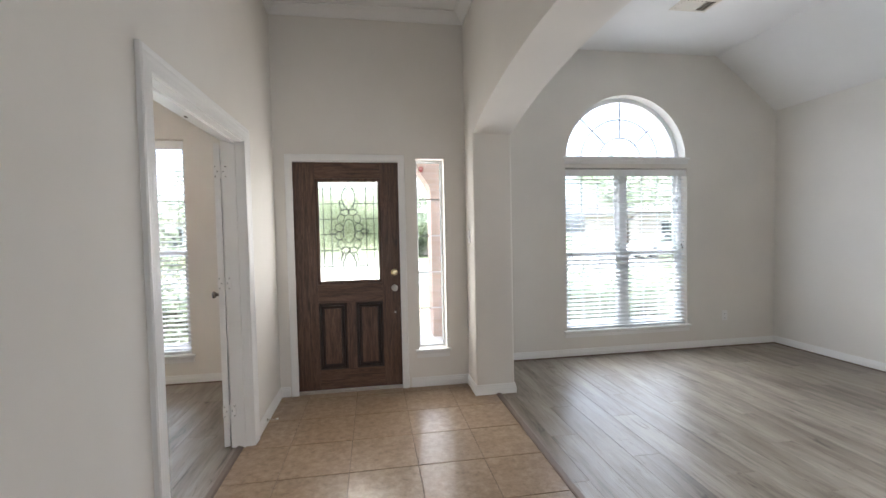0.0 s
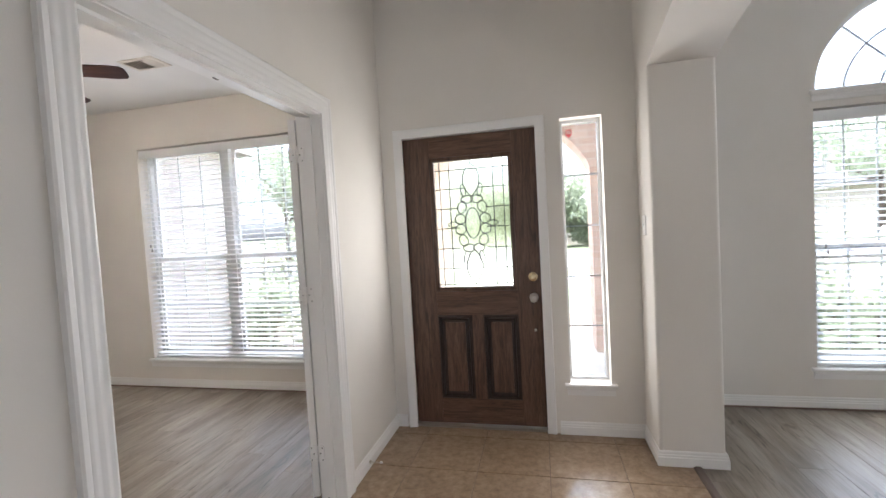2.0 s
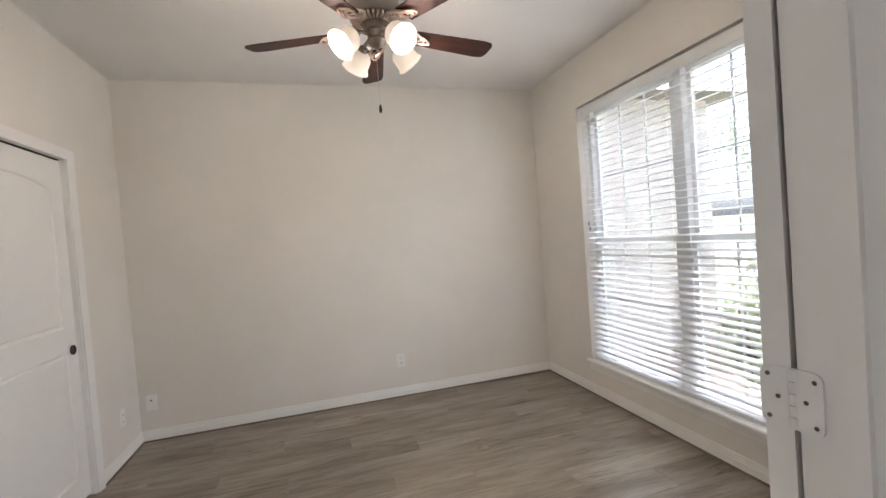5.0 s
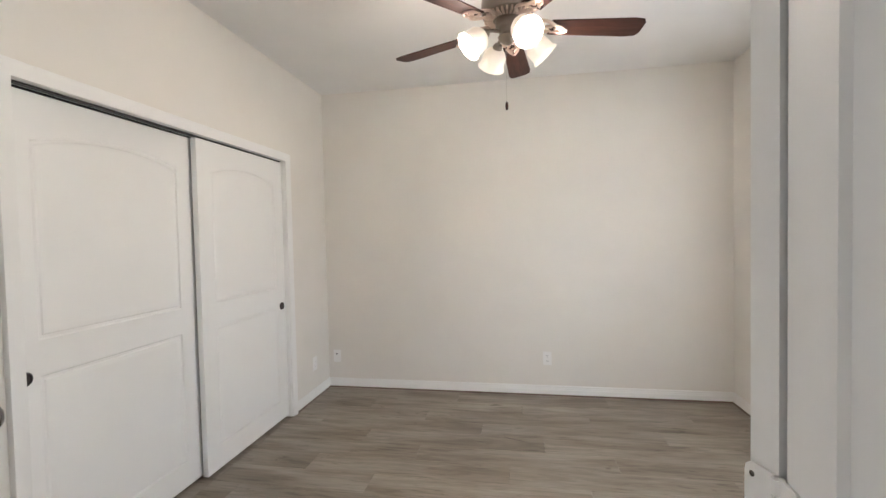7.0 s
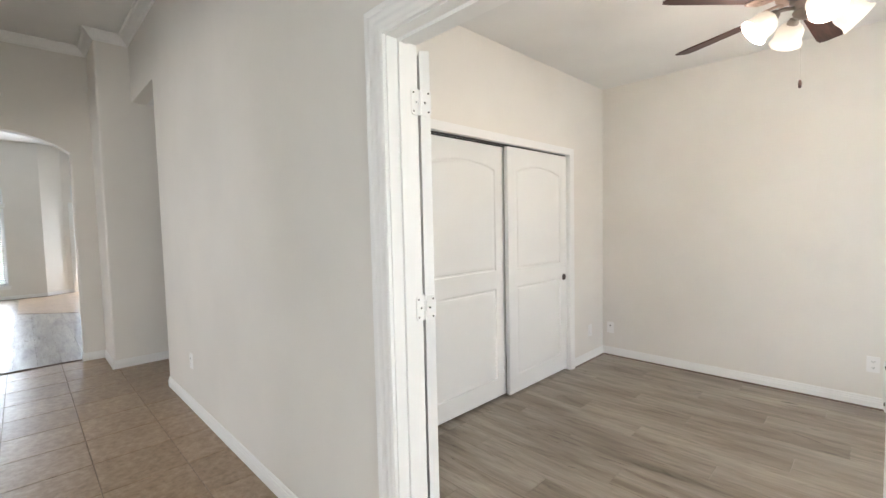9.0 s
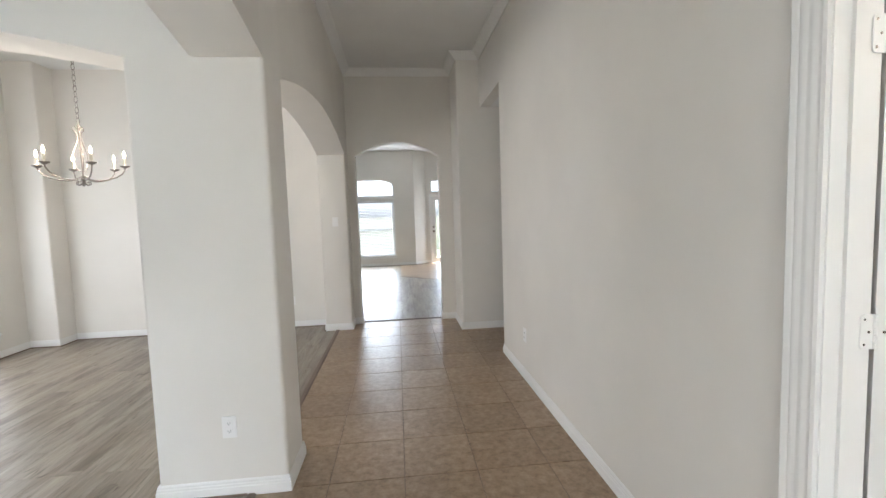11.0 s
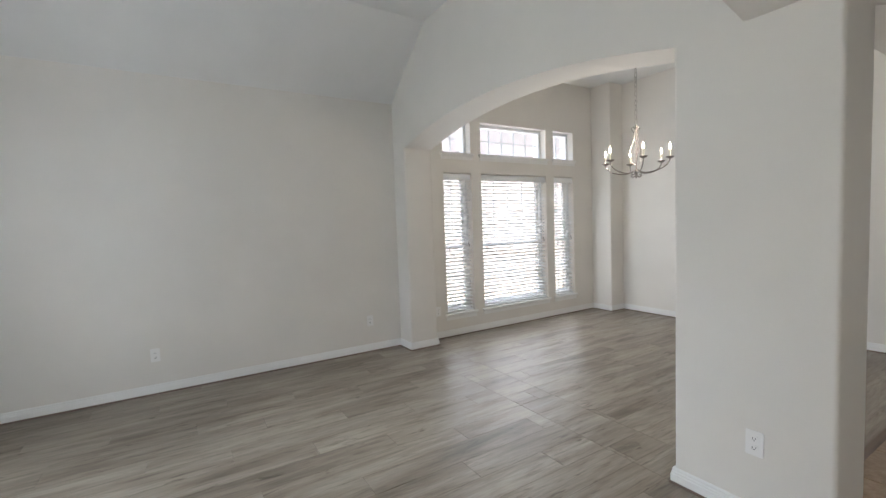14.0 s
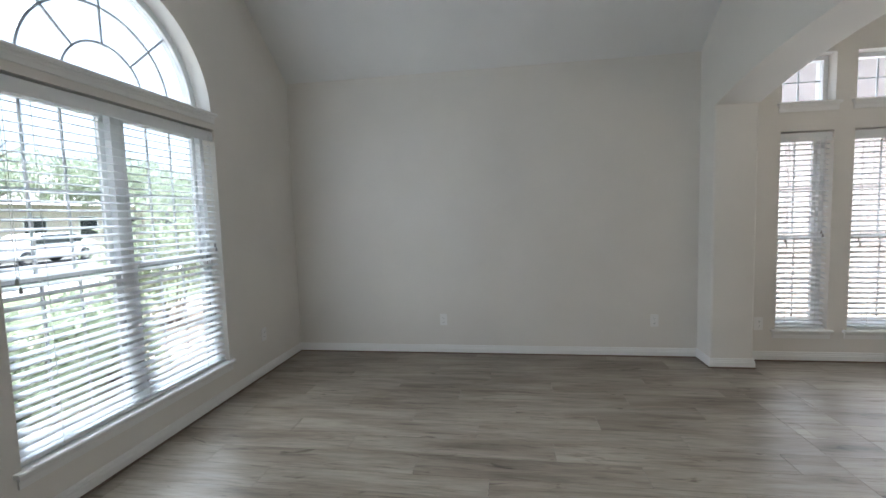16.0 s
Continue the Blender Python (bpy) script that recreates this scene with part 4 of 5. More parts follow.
def panel_leaf(bm_face, w, h, t, side, arched=True):
    """A moulded two-panel face for a hollow door, on the side -1 or 1 of its thickness."""
    y = t / 2 * side
    stile = 0.11 if w > 0.6 else 0.085
    spans = ((0.14, 0.86), (1.00, h - 0.13))
    us = [-w / 2, -w / 2 + stile, w / 2 - stile, w / 2]
    zs = [0, spans[0][0], spans[0][1], spans[1][0], spans[1][1], h]

    def quad(a, b, c, d):
        bm_face.faces.new([bm_face.verts.new(p) for p in (a, b, c, d)])

    for i in range(3):
        for j in range(5):
            if i == 1 and j in (1, 3):
                continue
            quad((us[i], y, zs[j]), (us[i + 1], y, zs[j]), (us[i + 1], y, zs[j + 1]), (us[i], y, zs[j + 1]))
    for k, (a, b) in enumerate(spans):
        n = 12 if k == 1 else 1
        rise = 0.055 if k == 1 and arched else 0
        base = [(us[1], a), (us[2], a)] + [(us[2] - (us[2] - us[1]) * i / n, b - rise * (1 - math.sin(math.pi * i / n) ** 0.8)) for i in range(n + 1)]
        if k == 1 and arched:
            top = [bm_face.verts.new((us[2] - (us[2] - us[1]) * i / n, y, b)) for i in range(n + 1)]
            low = [bm_face.verts.new((us[2] - (us[2] - us[1]) * i / n, y, b - rise * (1 - math.sin(math.pi * i / n) ** 0.8))) for i in range(n + 1)]
            for i in range(n):
                bm_face.faces.new((top[i], top[i + 1], low[i + 1], low[i]))
        cu, cz = (us[1] + us[2]) / 2, (a + b) / 2
        loops = []
        for inset, d in ((0, 0), (0.006, -0.006), (0.016, -0.007), (0.022, -0.003), (0.040, -0.0015)):
            ku, kz = 1 - inset / ((us[2] - us[1]) / 2), 1 - inset / ((b - a) / 2)
            loops.append([bm_face.verts.new((cu + (u - cu) * ku, y + d * side, cz + (z - cz) * kz)) for u, z in base])
        for p, q in zip(loops, loops[1:]):
            for i in range(len(p)):
                j = (i + 1) % len(p)
                bm_face.faces.new((p[i], p[j], q[j], q[i]))
        bm_face.faces.new(loops[-1])


def leaf_mesh(w, h, t):
    bm = bmesh.new()
    for s in (-1, 1):
        panel_leaf(bm, w, h, t, s)
    for a, b in (((-w / 2, 0), (w / 2, 0)), ((w / 2, 0), (w / 2, h)), ((w / 2, h), (-w / 2, h)), ((-w / 2, h), (-w / 2, 0))):
        bm.faces.new([bm.verts.new(p) for p in ((a[0], -t / 2, a[1]), (b[0], -t / 2, b[1]), (b[0], t / 2, b[1]), (a[0], t / 2, a[1]))])
    bmesh.ops.remove_doubles(bm, verts=bm.verts[:], dist=0.0002)
    return bm


def study_door(name, x, y, angle, side):
    """An open leaf on its hinge pin; local x runs from the pin to the free edge."""
    w, h, t = 0.580, 1.980, 0.035
    door = thing(name, "white moulded panel study door standing wide open, with a dark knob", "door", pose(x, y, 0.012, 0, 0, angle), kind="structure")
    ob = part("leaf", leaf_mesh(w, h, t), TRIM, door)
    ob.location = (w / 2 + 0.003, side * t / 2 + side * 0.002, 0)
    for s in (-1, 1):
        bm = bmesh.new()
        turn = Matrix.Translation((w - 0.045, side * t / 2 + s * t / 2, 0.945)) @ pose(0, 0, 0, -90 * s)
        turned(bm, [(0.031, 0), (0.031, 0.005), (0.024, 0.011), (0.012, 0.014), (0.011, 0.030), (0.020, 0.036), (0.027, 0.048), (0.025, 0.058), (0.014, 0.064), (0, 0.065)], turn, 18)
        part("door_knob", bm, BRONZE_KNOB, door, "round dark nickel knob", True)
    for z in (0.235, 1.078, 1.800):
        hinge_plate(Matrix.Translation((0, 0, z)) @ pose(0, 0, 0, 0, 0, 90 * side), door, True)
        hinge_plate(Matrix.Translation((0, 0, z)) @ pose(0, 0, 0, 0, 0, -angle), door, False)
    return door


study_door("door_study", -0.748, 3.2955, 107.0, 1)
study_door("door_study", -0.748, 2.1335, 236.0, -1)

# ---- closet ----
def closet_door(u, y, w):
    door = thing("door_closet", "white moulded two-panel sliding closet door, closed", "door", at_wall(u, y, 0.016, "north"), kind="structure")
    part("leaf", leaf_mesh(w, 1.963, 0.034), TRIM, door)
    return door


for u, y, w, pull in ((-2.880, YC - 0.045, 0.885, 0.385), (-1.985, YC - 0.097, 0.94, -0.42)):
    d = closet_door(u, y, w)
    bm = bmesh.new()
    turn = Matrix.Translation((pull, -0.0235, 0.865)) @ pose(0, 0, 0, 90)
    turned(bm, [(0.028, -0.002), (0.028, 0.003), (0.024, 0.004), (0.021, -0.004), (0, -0.006)], turn, 20)
    part("finger_pull", bm, mat("dark_pull", (0.04, 0.03, 0.028), 0.5, 0.3), d, "round recessed dark metal pull", True)

# ---- ceiling fan ----
PEWTER = mat("brushed_pewter", (0.33, 0.285, 0.25), 0.34, 0.9)
ROSEGOLD = mat("antique_silver", (0.72, 0.58, 0.50), 0.36, 0.6)
BLADEWOOD = wood_material("dark_walnut", (0.022, 0.009, 0.007), (0.042, 0.017, 0.012), (0.066, 0.028, 0.020), (3.0, 40, 40), 0.5)
bsdf(BLADEWOOD).inputs["Specular IOR Level"].default_value = 0.2


def glow(name, base, colour, strength):
    m = mat(name, base, 0.4)
    bsdf(m).inputs["Emission Color"].default_value = (*colour, 1)
    bsdf(m).inputs["Emission Strength"].default_value = strength
    return m


FROSTED = glow("lit_frosted_glass", (0.9, 0.86, 0.8), (1.0, 0.76, 0.52), 0.035)
BULB = glow("lit_bulb", (0.95, 0.9, 0.85), (1.0, 0.78, 0.52), 2.5)


def ceiling_fan(x, y):
    fan = thing("ceiling_fan", "pewter five-blade ceiling fan with four lit frosted shades", "fan", Matrix.Translation((x, y, HO - 0.06)))
    bm = bmesh.new()
    turned(bm, [(0.060, 0.06), (0.066, 0.046), (0.066, 0.006), (0.052, -0.014), (0.020, -0.022)], n=28)
    part("canopy", bm, PEWTER, fan, smooth=True)
    bm = bmesh.new()
    turned(bm, [(0.0125, 0.0), (0.0125, -0.130)], n=14)
    part("downrod", bm, PEWTER, fan, smooth=True)
    bm = bmesh.new()
    turned(bm, [(0.024, -0.078), (0.055, -0.086), (0.104, -0.100), (0.122, -0.122), (0.127, -0.185), (0.120, -0.212), (0.100, -0.222), (0.060, -0.232)], n=36)
    motor = part("motor_housing", bm, PEWTER, fan, smooth=True)
    for i in range(30):
        a = 2 * math.pi * i / 30
        bm = bmesh.new()
        box(bm, 0.070, 0.112, -0.0045, 0.0045, -0.236, -0.216)
        rib = part("vent_rib", bm, ROSEGOLD, motor)
        rib.rotation_euler = (0, 0, a)
    bm = bmesh.new()
    turned(bm, [(0.060, -0.230), (0.058, -0.262), (0.046, -0.270), (0.040, -0.300), (0.048, -0.312), (0.040, -0.330), (0.018, -0.345), (0, -0.350)], n=24)
    part("light_kit_body", bm, PEWTER, fan, smooth=True)
    iron, blade = bmesh.new(), bmesh.new()
    for s in (-1, 1):
        pts = [(0.100 + 0.155 * k / 14, s * (0.006 + 0.042 * math.sin(math.pi * k / 14)), -0.238 - 0.042 * k / 14) for k in range(15)]
        tube(iron, pts, 0.0075, 6)
        pts = [(0.185 + 0.100 * k / 14, s * (0.003 + 0.026 * math.sin(math.pi * k / 14)), -0.262 - 0.022 * k / 14) for k in range(15)]
        tube(iron, pts, 0.0055, 6)
    for a, b in ((0.205, -0.020), (0.205, 0.020), (0.232, 0.0)):
        turned(iron, [(0.009, -0.276), (0.009, -0.270)], Matrix.Translation((a, b, 0)), 8)
    outline = [(0.205, -0.050), (0.60, -0.066), (0.648, -0.058), (0.662, -0.036), (0.662, 0.036), (0.648, 0.058), (0.60, 0.066), (0.205, 0.050)]
    prism(blade, outline, "z", -0.003, 0.003)
    iron_me, blade_me = mesh_of(iron, "blade_iron", ROSEGOLD, True), mesh_of(blade, "blade", BLADEWOOD)
    for k in range(5):
        turn = pose(0, 0, 0, 0, 0, FAN_TURN + 72 * k)
        a = new("blade_iron", iron_me)
        a.parent = fan
        a.matrix_local = turn
        b = new("blade", blade_me)
        b.parent = fan
        b["label"] = "dark walnut fan blade"
        b.matrix_local = turn @ Matrix.Translation((0, 0, -0.265)) @ pose(0, 0, 0, -11)
    for k in range(4):
        turn = pose(0, 0, 0, 0, 0, 27 + 90 * k)
        bm = bmesh.new()
        tube(bm, [turn @ Vector((r, 0, z)) for r, z in ((0.040, -0.290), (0.080, -0.290), (0.108, -0.297), (0.120, -0.314))], 0.0085, 10)
        part("lamp_arm", bm, PEWTER, fan, smooth=True)
        tilt = turn @ Matrix.Translation((0.118, 0, -0.308)) @ pose(0, 0, 0, 0, -50, 0)
        bm = bmesh.new()
        turned(bm, [(0.018, 0.012), (0.024, 0), (0.026, -0.022), (0.020, -0.026)], tilt, 16)
        part("lamp_socket", bm, PEWTER, fan, smooth=True)
        bm = bmesh.new()
        outer = [(0.025, -0.010), (0.044, -0.022), (0.058, -0.044), (0.060, -0.066), (0.060, -0.084), (0.063, -0.098), (0.071, -0.112)]
        turned(bm, outer + [(r - 0.004, z) for r, z in outer[::-1]], tilt, 22)
        shade = part("shade", bm, FROSTED, fan, "frosted bell-shaped glass shade, lit", True)
        bm = bmesh.new()
        turned(bm, [(0.010, -0.024), (0.014, -0.045), (0.026, -0.075), (0.022, -0.098), (0, -0.106)], tilt, 14)
        part("bulb", bm, BULB, shade, smooth=True)
        lamp = new("fan_lamp", bpy.data.lights.new("fan_lamp", "POINT"))
        lamp.data.energy, lamp.data.color, lamp.data.shadow_soft_size = FAN_WATTS, (1.0, 0.80, 0.62), 0.05
        lamp.matrix_world = Matrix.Translation((x, y, HO - 0.06)) @ tilt @ Matrix.Translation((0, 0, -0.150))
    bm = bmesh.new()
    for i in range(54):
        z = -0.345 - 0.0052 * i
        turned(bm, [(0, 0.0022), (0.0019, 0), (0, -0.0022)], Matrix.Translation((0.02, -0.01, z)), 5)
    part("pull_chain", bm, NICKEL, fan, "fine beaded pull chain")
    bm = bmesh.new()
    turned(bm, [(0, 0.018), (0.005, 0.012), (0.008, -0.004), (0.006, -0.022), (0, -0.026)], Matrix.Translation((0.02, -0.01, -0.640)), 10)
    part("pull_fob", bm, BLADEWOOD, fan, smooth=True)


FAN_TURN, FAN_WATTS = 30.5, 0.7
ceiling_fan(-2.385, 3.005)

# ---- chandelier ----
CHROME = mat("brushed_steel", (0.30, 0.27, 0.24), 0.38, 1.0)
CANDLE = mat("ivory_sleeve", (0.75, 0.70, 0.60), 0.5)


def shrink(bm):
    for v in bm.verts:
        v.co = Vector((0.86 * v.co.x, 0.86 * v.co.y, 1.712 + 0.86 * (v.co.z - 1.712)))


def chandelier(x, y):
    ch = thing("chandelier", "brushed steel six-arm chandelier with lit candle bulbs", "chandelier", Matrix.Translation((x, y, 0)))
    bm = bmesh.new()
    turned(bm, [(0.060, H), (0.058, H - 0.012), (0.030, H - 0.030), (0.010, H - 0.036)], n=20)
    part("canopy", bm, CHROME, ch, smooth=True)
    bm = bmesh.new()
    z, k = H - 0.03, 0
    while z > 2.175:
        pts = []
        for i in range(11):
            a = 2 * math.pi * i / 10
            p = Vector((0.011 * math.cos(a), 0, 0.024 * math.sin(a)))
            pts.append((p.x if k % 2 else 0, 0 if k % 2 else p.x, z - 0.02 + p.z))
        tube(bm, pts, 0.0022, 5)
        z, k = z - 0.038, k + 1
    part("chain", bm, CHROME, ch)
    bm = bmesh.new()
    turned(bm, [(0, 2.235), (0.012, 2.225), (0.012, 2.20), (0.006, 2.19), (0.006, 1.80), (0.016, 1.79), (0.020, 1.775), (0.010, 1.755), (0.006, 1.735), (0.010, 1.725), (0, 1.712)], n=12)
    shrink(bm)
    part("stem", bm, CHROME, ch, smooth=True)
    for k in range(6):
        turn = pose(0, 0, 0, 0, 0, 15 + 60 * k)
        bm = bmesh.new()
        lyre = [(0.006, 2.185), (0.026, 2.215), (0.044, 2.205), (0.040, 2.185), (0.022, 2.165), (0.014, 2.12), (0.030, 2.06), (0.056, 1.985), (0.060, 1.92), (0.040, 1.865), (0.010, 1.84)]
        tube(bm, [turn @ Vector((r, 0, z)) for r, z in lyre], 0.0042, 6)
        if k % 2 == 0:
            shrink(bm)
            part("scroll", bm, CHROME, ch, smooth=True)
        else:
            bm.free()
        bm = bmesh.new()
        arm = [(0.012, 1.800), (0.050, 1.772), (0.105, 1.762), (0.170, 1.770), (0.235, 1.790), (0.275, 1.818), (0.298, 1.850), (0.302, 1.872)]
        tube(bm, [turn @ Vector((r, 0, z)) for r, z in arm], 0.0055, 8)
        curl = [(0.012, 1.740), (0.035, 1.722), (0.052, 1.735), (0.046, 1.755), (0.032, 1.752)]
        tube(bm, [turn @ Vector((r, 0, z)) for r, z in curl], 0.0038, 6)
        shrink(bm)
        a = part("arm", bm, CHROME, ch, smooth=True)
        at = turn @ Matrix.Translation((0.302, 0, 0))
        bm = bmesh.new()
        turned(bm, [(0.006, 1.866), (0.034, 1.880), (0.038, 1.888), (0.036, 1.890), (0.010, 1.880)], at, 18)
        shrink(bm)
        part("drip_cup", bm, CHROME, a, smooth=True)
        bm = bmesh.new()
        turned(bm, [(0.0115, 1.882), (0.0115, 1.955), (0.008, 1.957)], at, 12)
        shrink(bm)
        part("candle_sleeve", bm, CANDLE, a, smooth=True)
        bm = bmesh.new()
        turned(bm, [(0.006, 1.956), (0.010, 1.970), (0.011, 1.982), (0.007, 2.000), (0.002, 2.016), (0, 2.018)], at, 12)
        shrink(bm)
        part("bulb", bm, BULB, a, "lit flame-shaped bulb", True)
        lamp = new("candle_lamp", bpy.data.lights.new("candle_lamp", "POINT"))
        lamp.data.energy, lamp.data.color, lamp.data.shadow_soft_size = CANDLE_WATTS, (1.0, 0.84, 0.66), 0.02
        lamp.matrix_world = Matrix.Translation((x, y, 0)) @ turn @ Matrix.Translation((0.26, 0, 2.02))


CANDLE_WATTS = 0.4
chandelier(2.69, -0.345)

# ---- small fixtures ----
PLATE = mat("white_plate", (0.86, 0.85, 0.83), 0.3)
SLOT = mat("dark_slot", (0.02, 0.02, 0.02), 0.6)


def wall_plate(m, kind):
    label = {"outlet": "white duplex outlet in a wall plate", "switch": "white rocker switch in a wall plate", "cable": "white cable plate with a dark jack"}[kind]
    p = thing({"outlet": "power_outlet", "switch": "light_switch", "cable": "cable_outlet"}[kind], label, kind, m, "wall plates")
    bm = bmesh.new()
    prism(bm, rounded(-0.035, 0.035, -0.057, 0.057, 0.005, 2), "y", -0.0055, 0.0)
    part("plate", bm, PLATE, p)
    if kind == "outlet":
        for z in (-0.021, 0.021):
            bm = bmesh.new()
            prism(bm, rounded(-0.0165, 0.0165, z - 0.014, z + 0.014, 0.009, 3), "y", -0.0078, -0.0050)
            r = part("receptacle", bm, PLATE, p)
            bm = bmesh.new()
            box(bm, -0.0075, -0.0055, -0.0085, -0.0076, z - 0.003, z + 0.006)
            box(bm, 0.0055, 0.0075, -0.0085, -0.0076, z - 0.002, z + 0.006)
            box(bm, -0.002, 0.002, -0.0085, -0.0076, z - 0.009, z - 0.005)
            part("slots", bm, SLOT, r)
    elif kind == "switch":
        bm = bmesh.new()
        prism(bm, rounded(-0.006, 0.006, -0.012, 0.012, 0.002, 2), "y", -0.014, -0.005)
        part("toggle", bm, PLATE, p)
    else:
        bm = bmesh.new()
        turned(bm, [(0.006, 0.005), (0.006, 0.012), (0, 0.012)], pose(0, 0, 0.02, 90), 10)
        part("jack", bm, SLOT, p)


wall_plate(at_wall(1.330, 0.832, 0.369, "north"), "outlet")
wall_plate(at_wall(XE, 3.185, 0.341, "west"), "outlet")
wall_plate(at_wall(XE, 1.203, 0.344, "west"), "outlet")
wall_plate(at_wall(XD, 0.350, 0.335, "west"), "outlet")
wall_plate(at_wall(1.85, YS, 0.36, "north"), "outlet")
wall_plate(at_wall(4.23, YN, 0.364, "south"), "outlet")
wall_plate(at_wall(XW, 3.268, 0.319, "east"), "outlet")
wall_plate(at_wall(XW, 1.355, 0.290, "east"), "cable")
wall_plate(at_wall(-3.72, YC, 0.30, "north"), "outlet")
wall_plate(at_wall(-0.610, -0.41, 0.384, "east"), "outlet")
wall_plate(at_wall(1.205, -2.44, 1.383, "north"), "switch")
wall_plate(at_wall(1.05, 4.02, 1.350, "west"), "switch")


def vent(x, y, z, w, d):
    v = thing("ceiling_vent", "cream metal ceiling air vent with slanted louvres", "vent", Matrix.Translation((x, y, z)), "ceiling vents")
    bm = bmesh.new()
    sweep(bm, [(-w / 2, -d / 2), (w / 2, -d / 2), (w / 2, d / 2), (-w / 2, d / 2)], [(-0.028, 0), (-0.026, -0.005), (0, -0.007), (0, 0)], closed=True)
    part("vent_frame", bm, VENT, v)
    # a flat brown sheet carries the shade between the louvres as colour
    bm = bmesh.new()
    box(bm, -w / 2, w / 2, -d / 2, d / 2, -0.0015, -0.0005)
    part("shade_backing", bm, VENT_DARK, v)
    n = 9
    for i in range(n):
        bm = bmesh.new()
        box(bm, -0.0130, 0.0130, -d / 2, d / 2, -0.0008, 0.0008)
        s = part("louvre", bm, VENT, v)
        s.location = (-w / 2 + w * (i + 0.5) / n, 0, -0.0065)
        s.rotation_euler = (0, radians(38 if i < n * 0.62 else -38), 0)


VENT = mat("cream_metal", (0.70, 0.65, 0.56), 0.4)
VENT_DARK = mat("vent_shadow", (0.28, 0.24, 0.19), 0.7)
vent(-2.285, 3.915, HO, 0.24, 0.13)
vent(3.04, 3.74, H, 0.30, 0.15)

ds = thing("door_stop", "small spring door stop on the baseboard", "door stop", pose(-0.592, 3.60, 0.045, 0, 90, 0))
bm = bmesh.new()
turned(bm, [(0.010, 0), (0.010, 0.006), (0.004, 0.008)], n=10)
part("base", bm, NICKEL, ds)
bm = bmesh.new()
tube(bm, [(0.0045 * math.cos(i * 0.9), 0.0045 * math.sin(i * 0.9), 0.006 + 0.0011 * i) for i in range(54)], 0.0011, 5)
part("spring", bm, NICKEL, ds)
bm = bmesh.new()
turned(bm, [(0.006, 0.064), (0.007, 0.068), (0.006, 0.078), (0, 0.080)], n=10)
part("rubber_tip", bm, PLATE, ds)

# ---- garden door of the far room ----
gd = thing("door_garden", "white glazed garden door with a blind, closed", "door", at_wall(-1.05, YF - 0.33, 0.01, "north"), kind="structure")
bm = bmesh.new()
ring(bm, -0.45, 0.45, 0, 2.015, 0.13, 0, 0.044)
part("leaf", bm, TRIM, gd)
pane(gd, -0.33, 0.33, 0.12, 1.90, 0.02)
bm = bmesh.new()
for z in (0.95, 1.08):
    turned(bm, [(0.03, 0), (0.03, 0.01), (0.014, 0.02), (0.026, 0.05), (0, 0.06)], Matrix.Translation((-0.39, 0, z)) @ pose(0, 0, 0, 90), 14)
part("door_knob", bm, BRONZE_KNOB, gd, smooth=True)
window("window_garden_top", "small top light over the garden door", at_wall(-1.05, YF - 0.30, 0, "north"), 0.90, 2.13, 2.50, 1, 1, 1, False, sill=False)
casing("casing_garden_door", at_wall(-1.05, YF - 0.30, 0, "north"), -0.45, 0.45, 2.03, PLAIN, "white casing round the garden door")


# ---- outside ----
def mottled(name, a, b, scale, rough=0.9, bump=0.4):
    m = mat(name, a, rough)
    v = coords(m)
    big = node(m, "ShaderNodeTexNoise", Scale=scale, Detail=6.0)
    fine = node(m, "ShaderNodeTexNoise", Scale=scale * 14, Detail=3.0)
    for n in (big, fine):
        wire(m, v, n.inputs["Vector"])
    r = ramp(m, big.outputs[0], [(0.35, a), (0.65, b)])
    f = ramp(m, fine.outputs[0], [(0.3, (0.85, 0.85, 0.85)), (0.7, (1.1, 1.1, 1.1))])
    wire(m, mixed(m, "MULTIPLY", 1.0, r.outputs[0], f.outputs[0]), bsdf(m).inputs["Base Color"])
    bumped(m, fine.outputs[0], bump, 0.01)
    return m


GRASS = mottled("lawn", (0.10, 0.12, 0.06), (0.16, 0.175, 0.09), 0.6)
ASPHALT = mottled("old_asphalt", (0.16, 0.16, 0.155), (0.21, 0.205, 0.20), 0.8)
CONCRETE = mottled("pale_concrete", (0.42, 0.40, 0.37), (0.50, 0.48, 0.44), 1.5)
PALE = mottled("pale_pink_stone", (0.64, 0.59, 0.55), (0.70, 0.65, 0.61), 3.0)
SHINGLE = mottled("grey_shingle", (0.24, 0.225, 0.21), (0.32, 0.30, 0.285), 2.0)
BARK = mottled("bark", (0.07, 0.05, 0.035), (0.12, 0.09, 0.065), 5.0)
WOODFENCE = mottled("grey_fence", (0.36, 0.33, 0.29), (0.45, 0.41, 0.36), 2.0)
DARKGLASS = mat("dark_window", (0.03, 0.035, 0.04), 0.08)


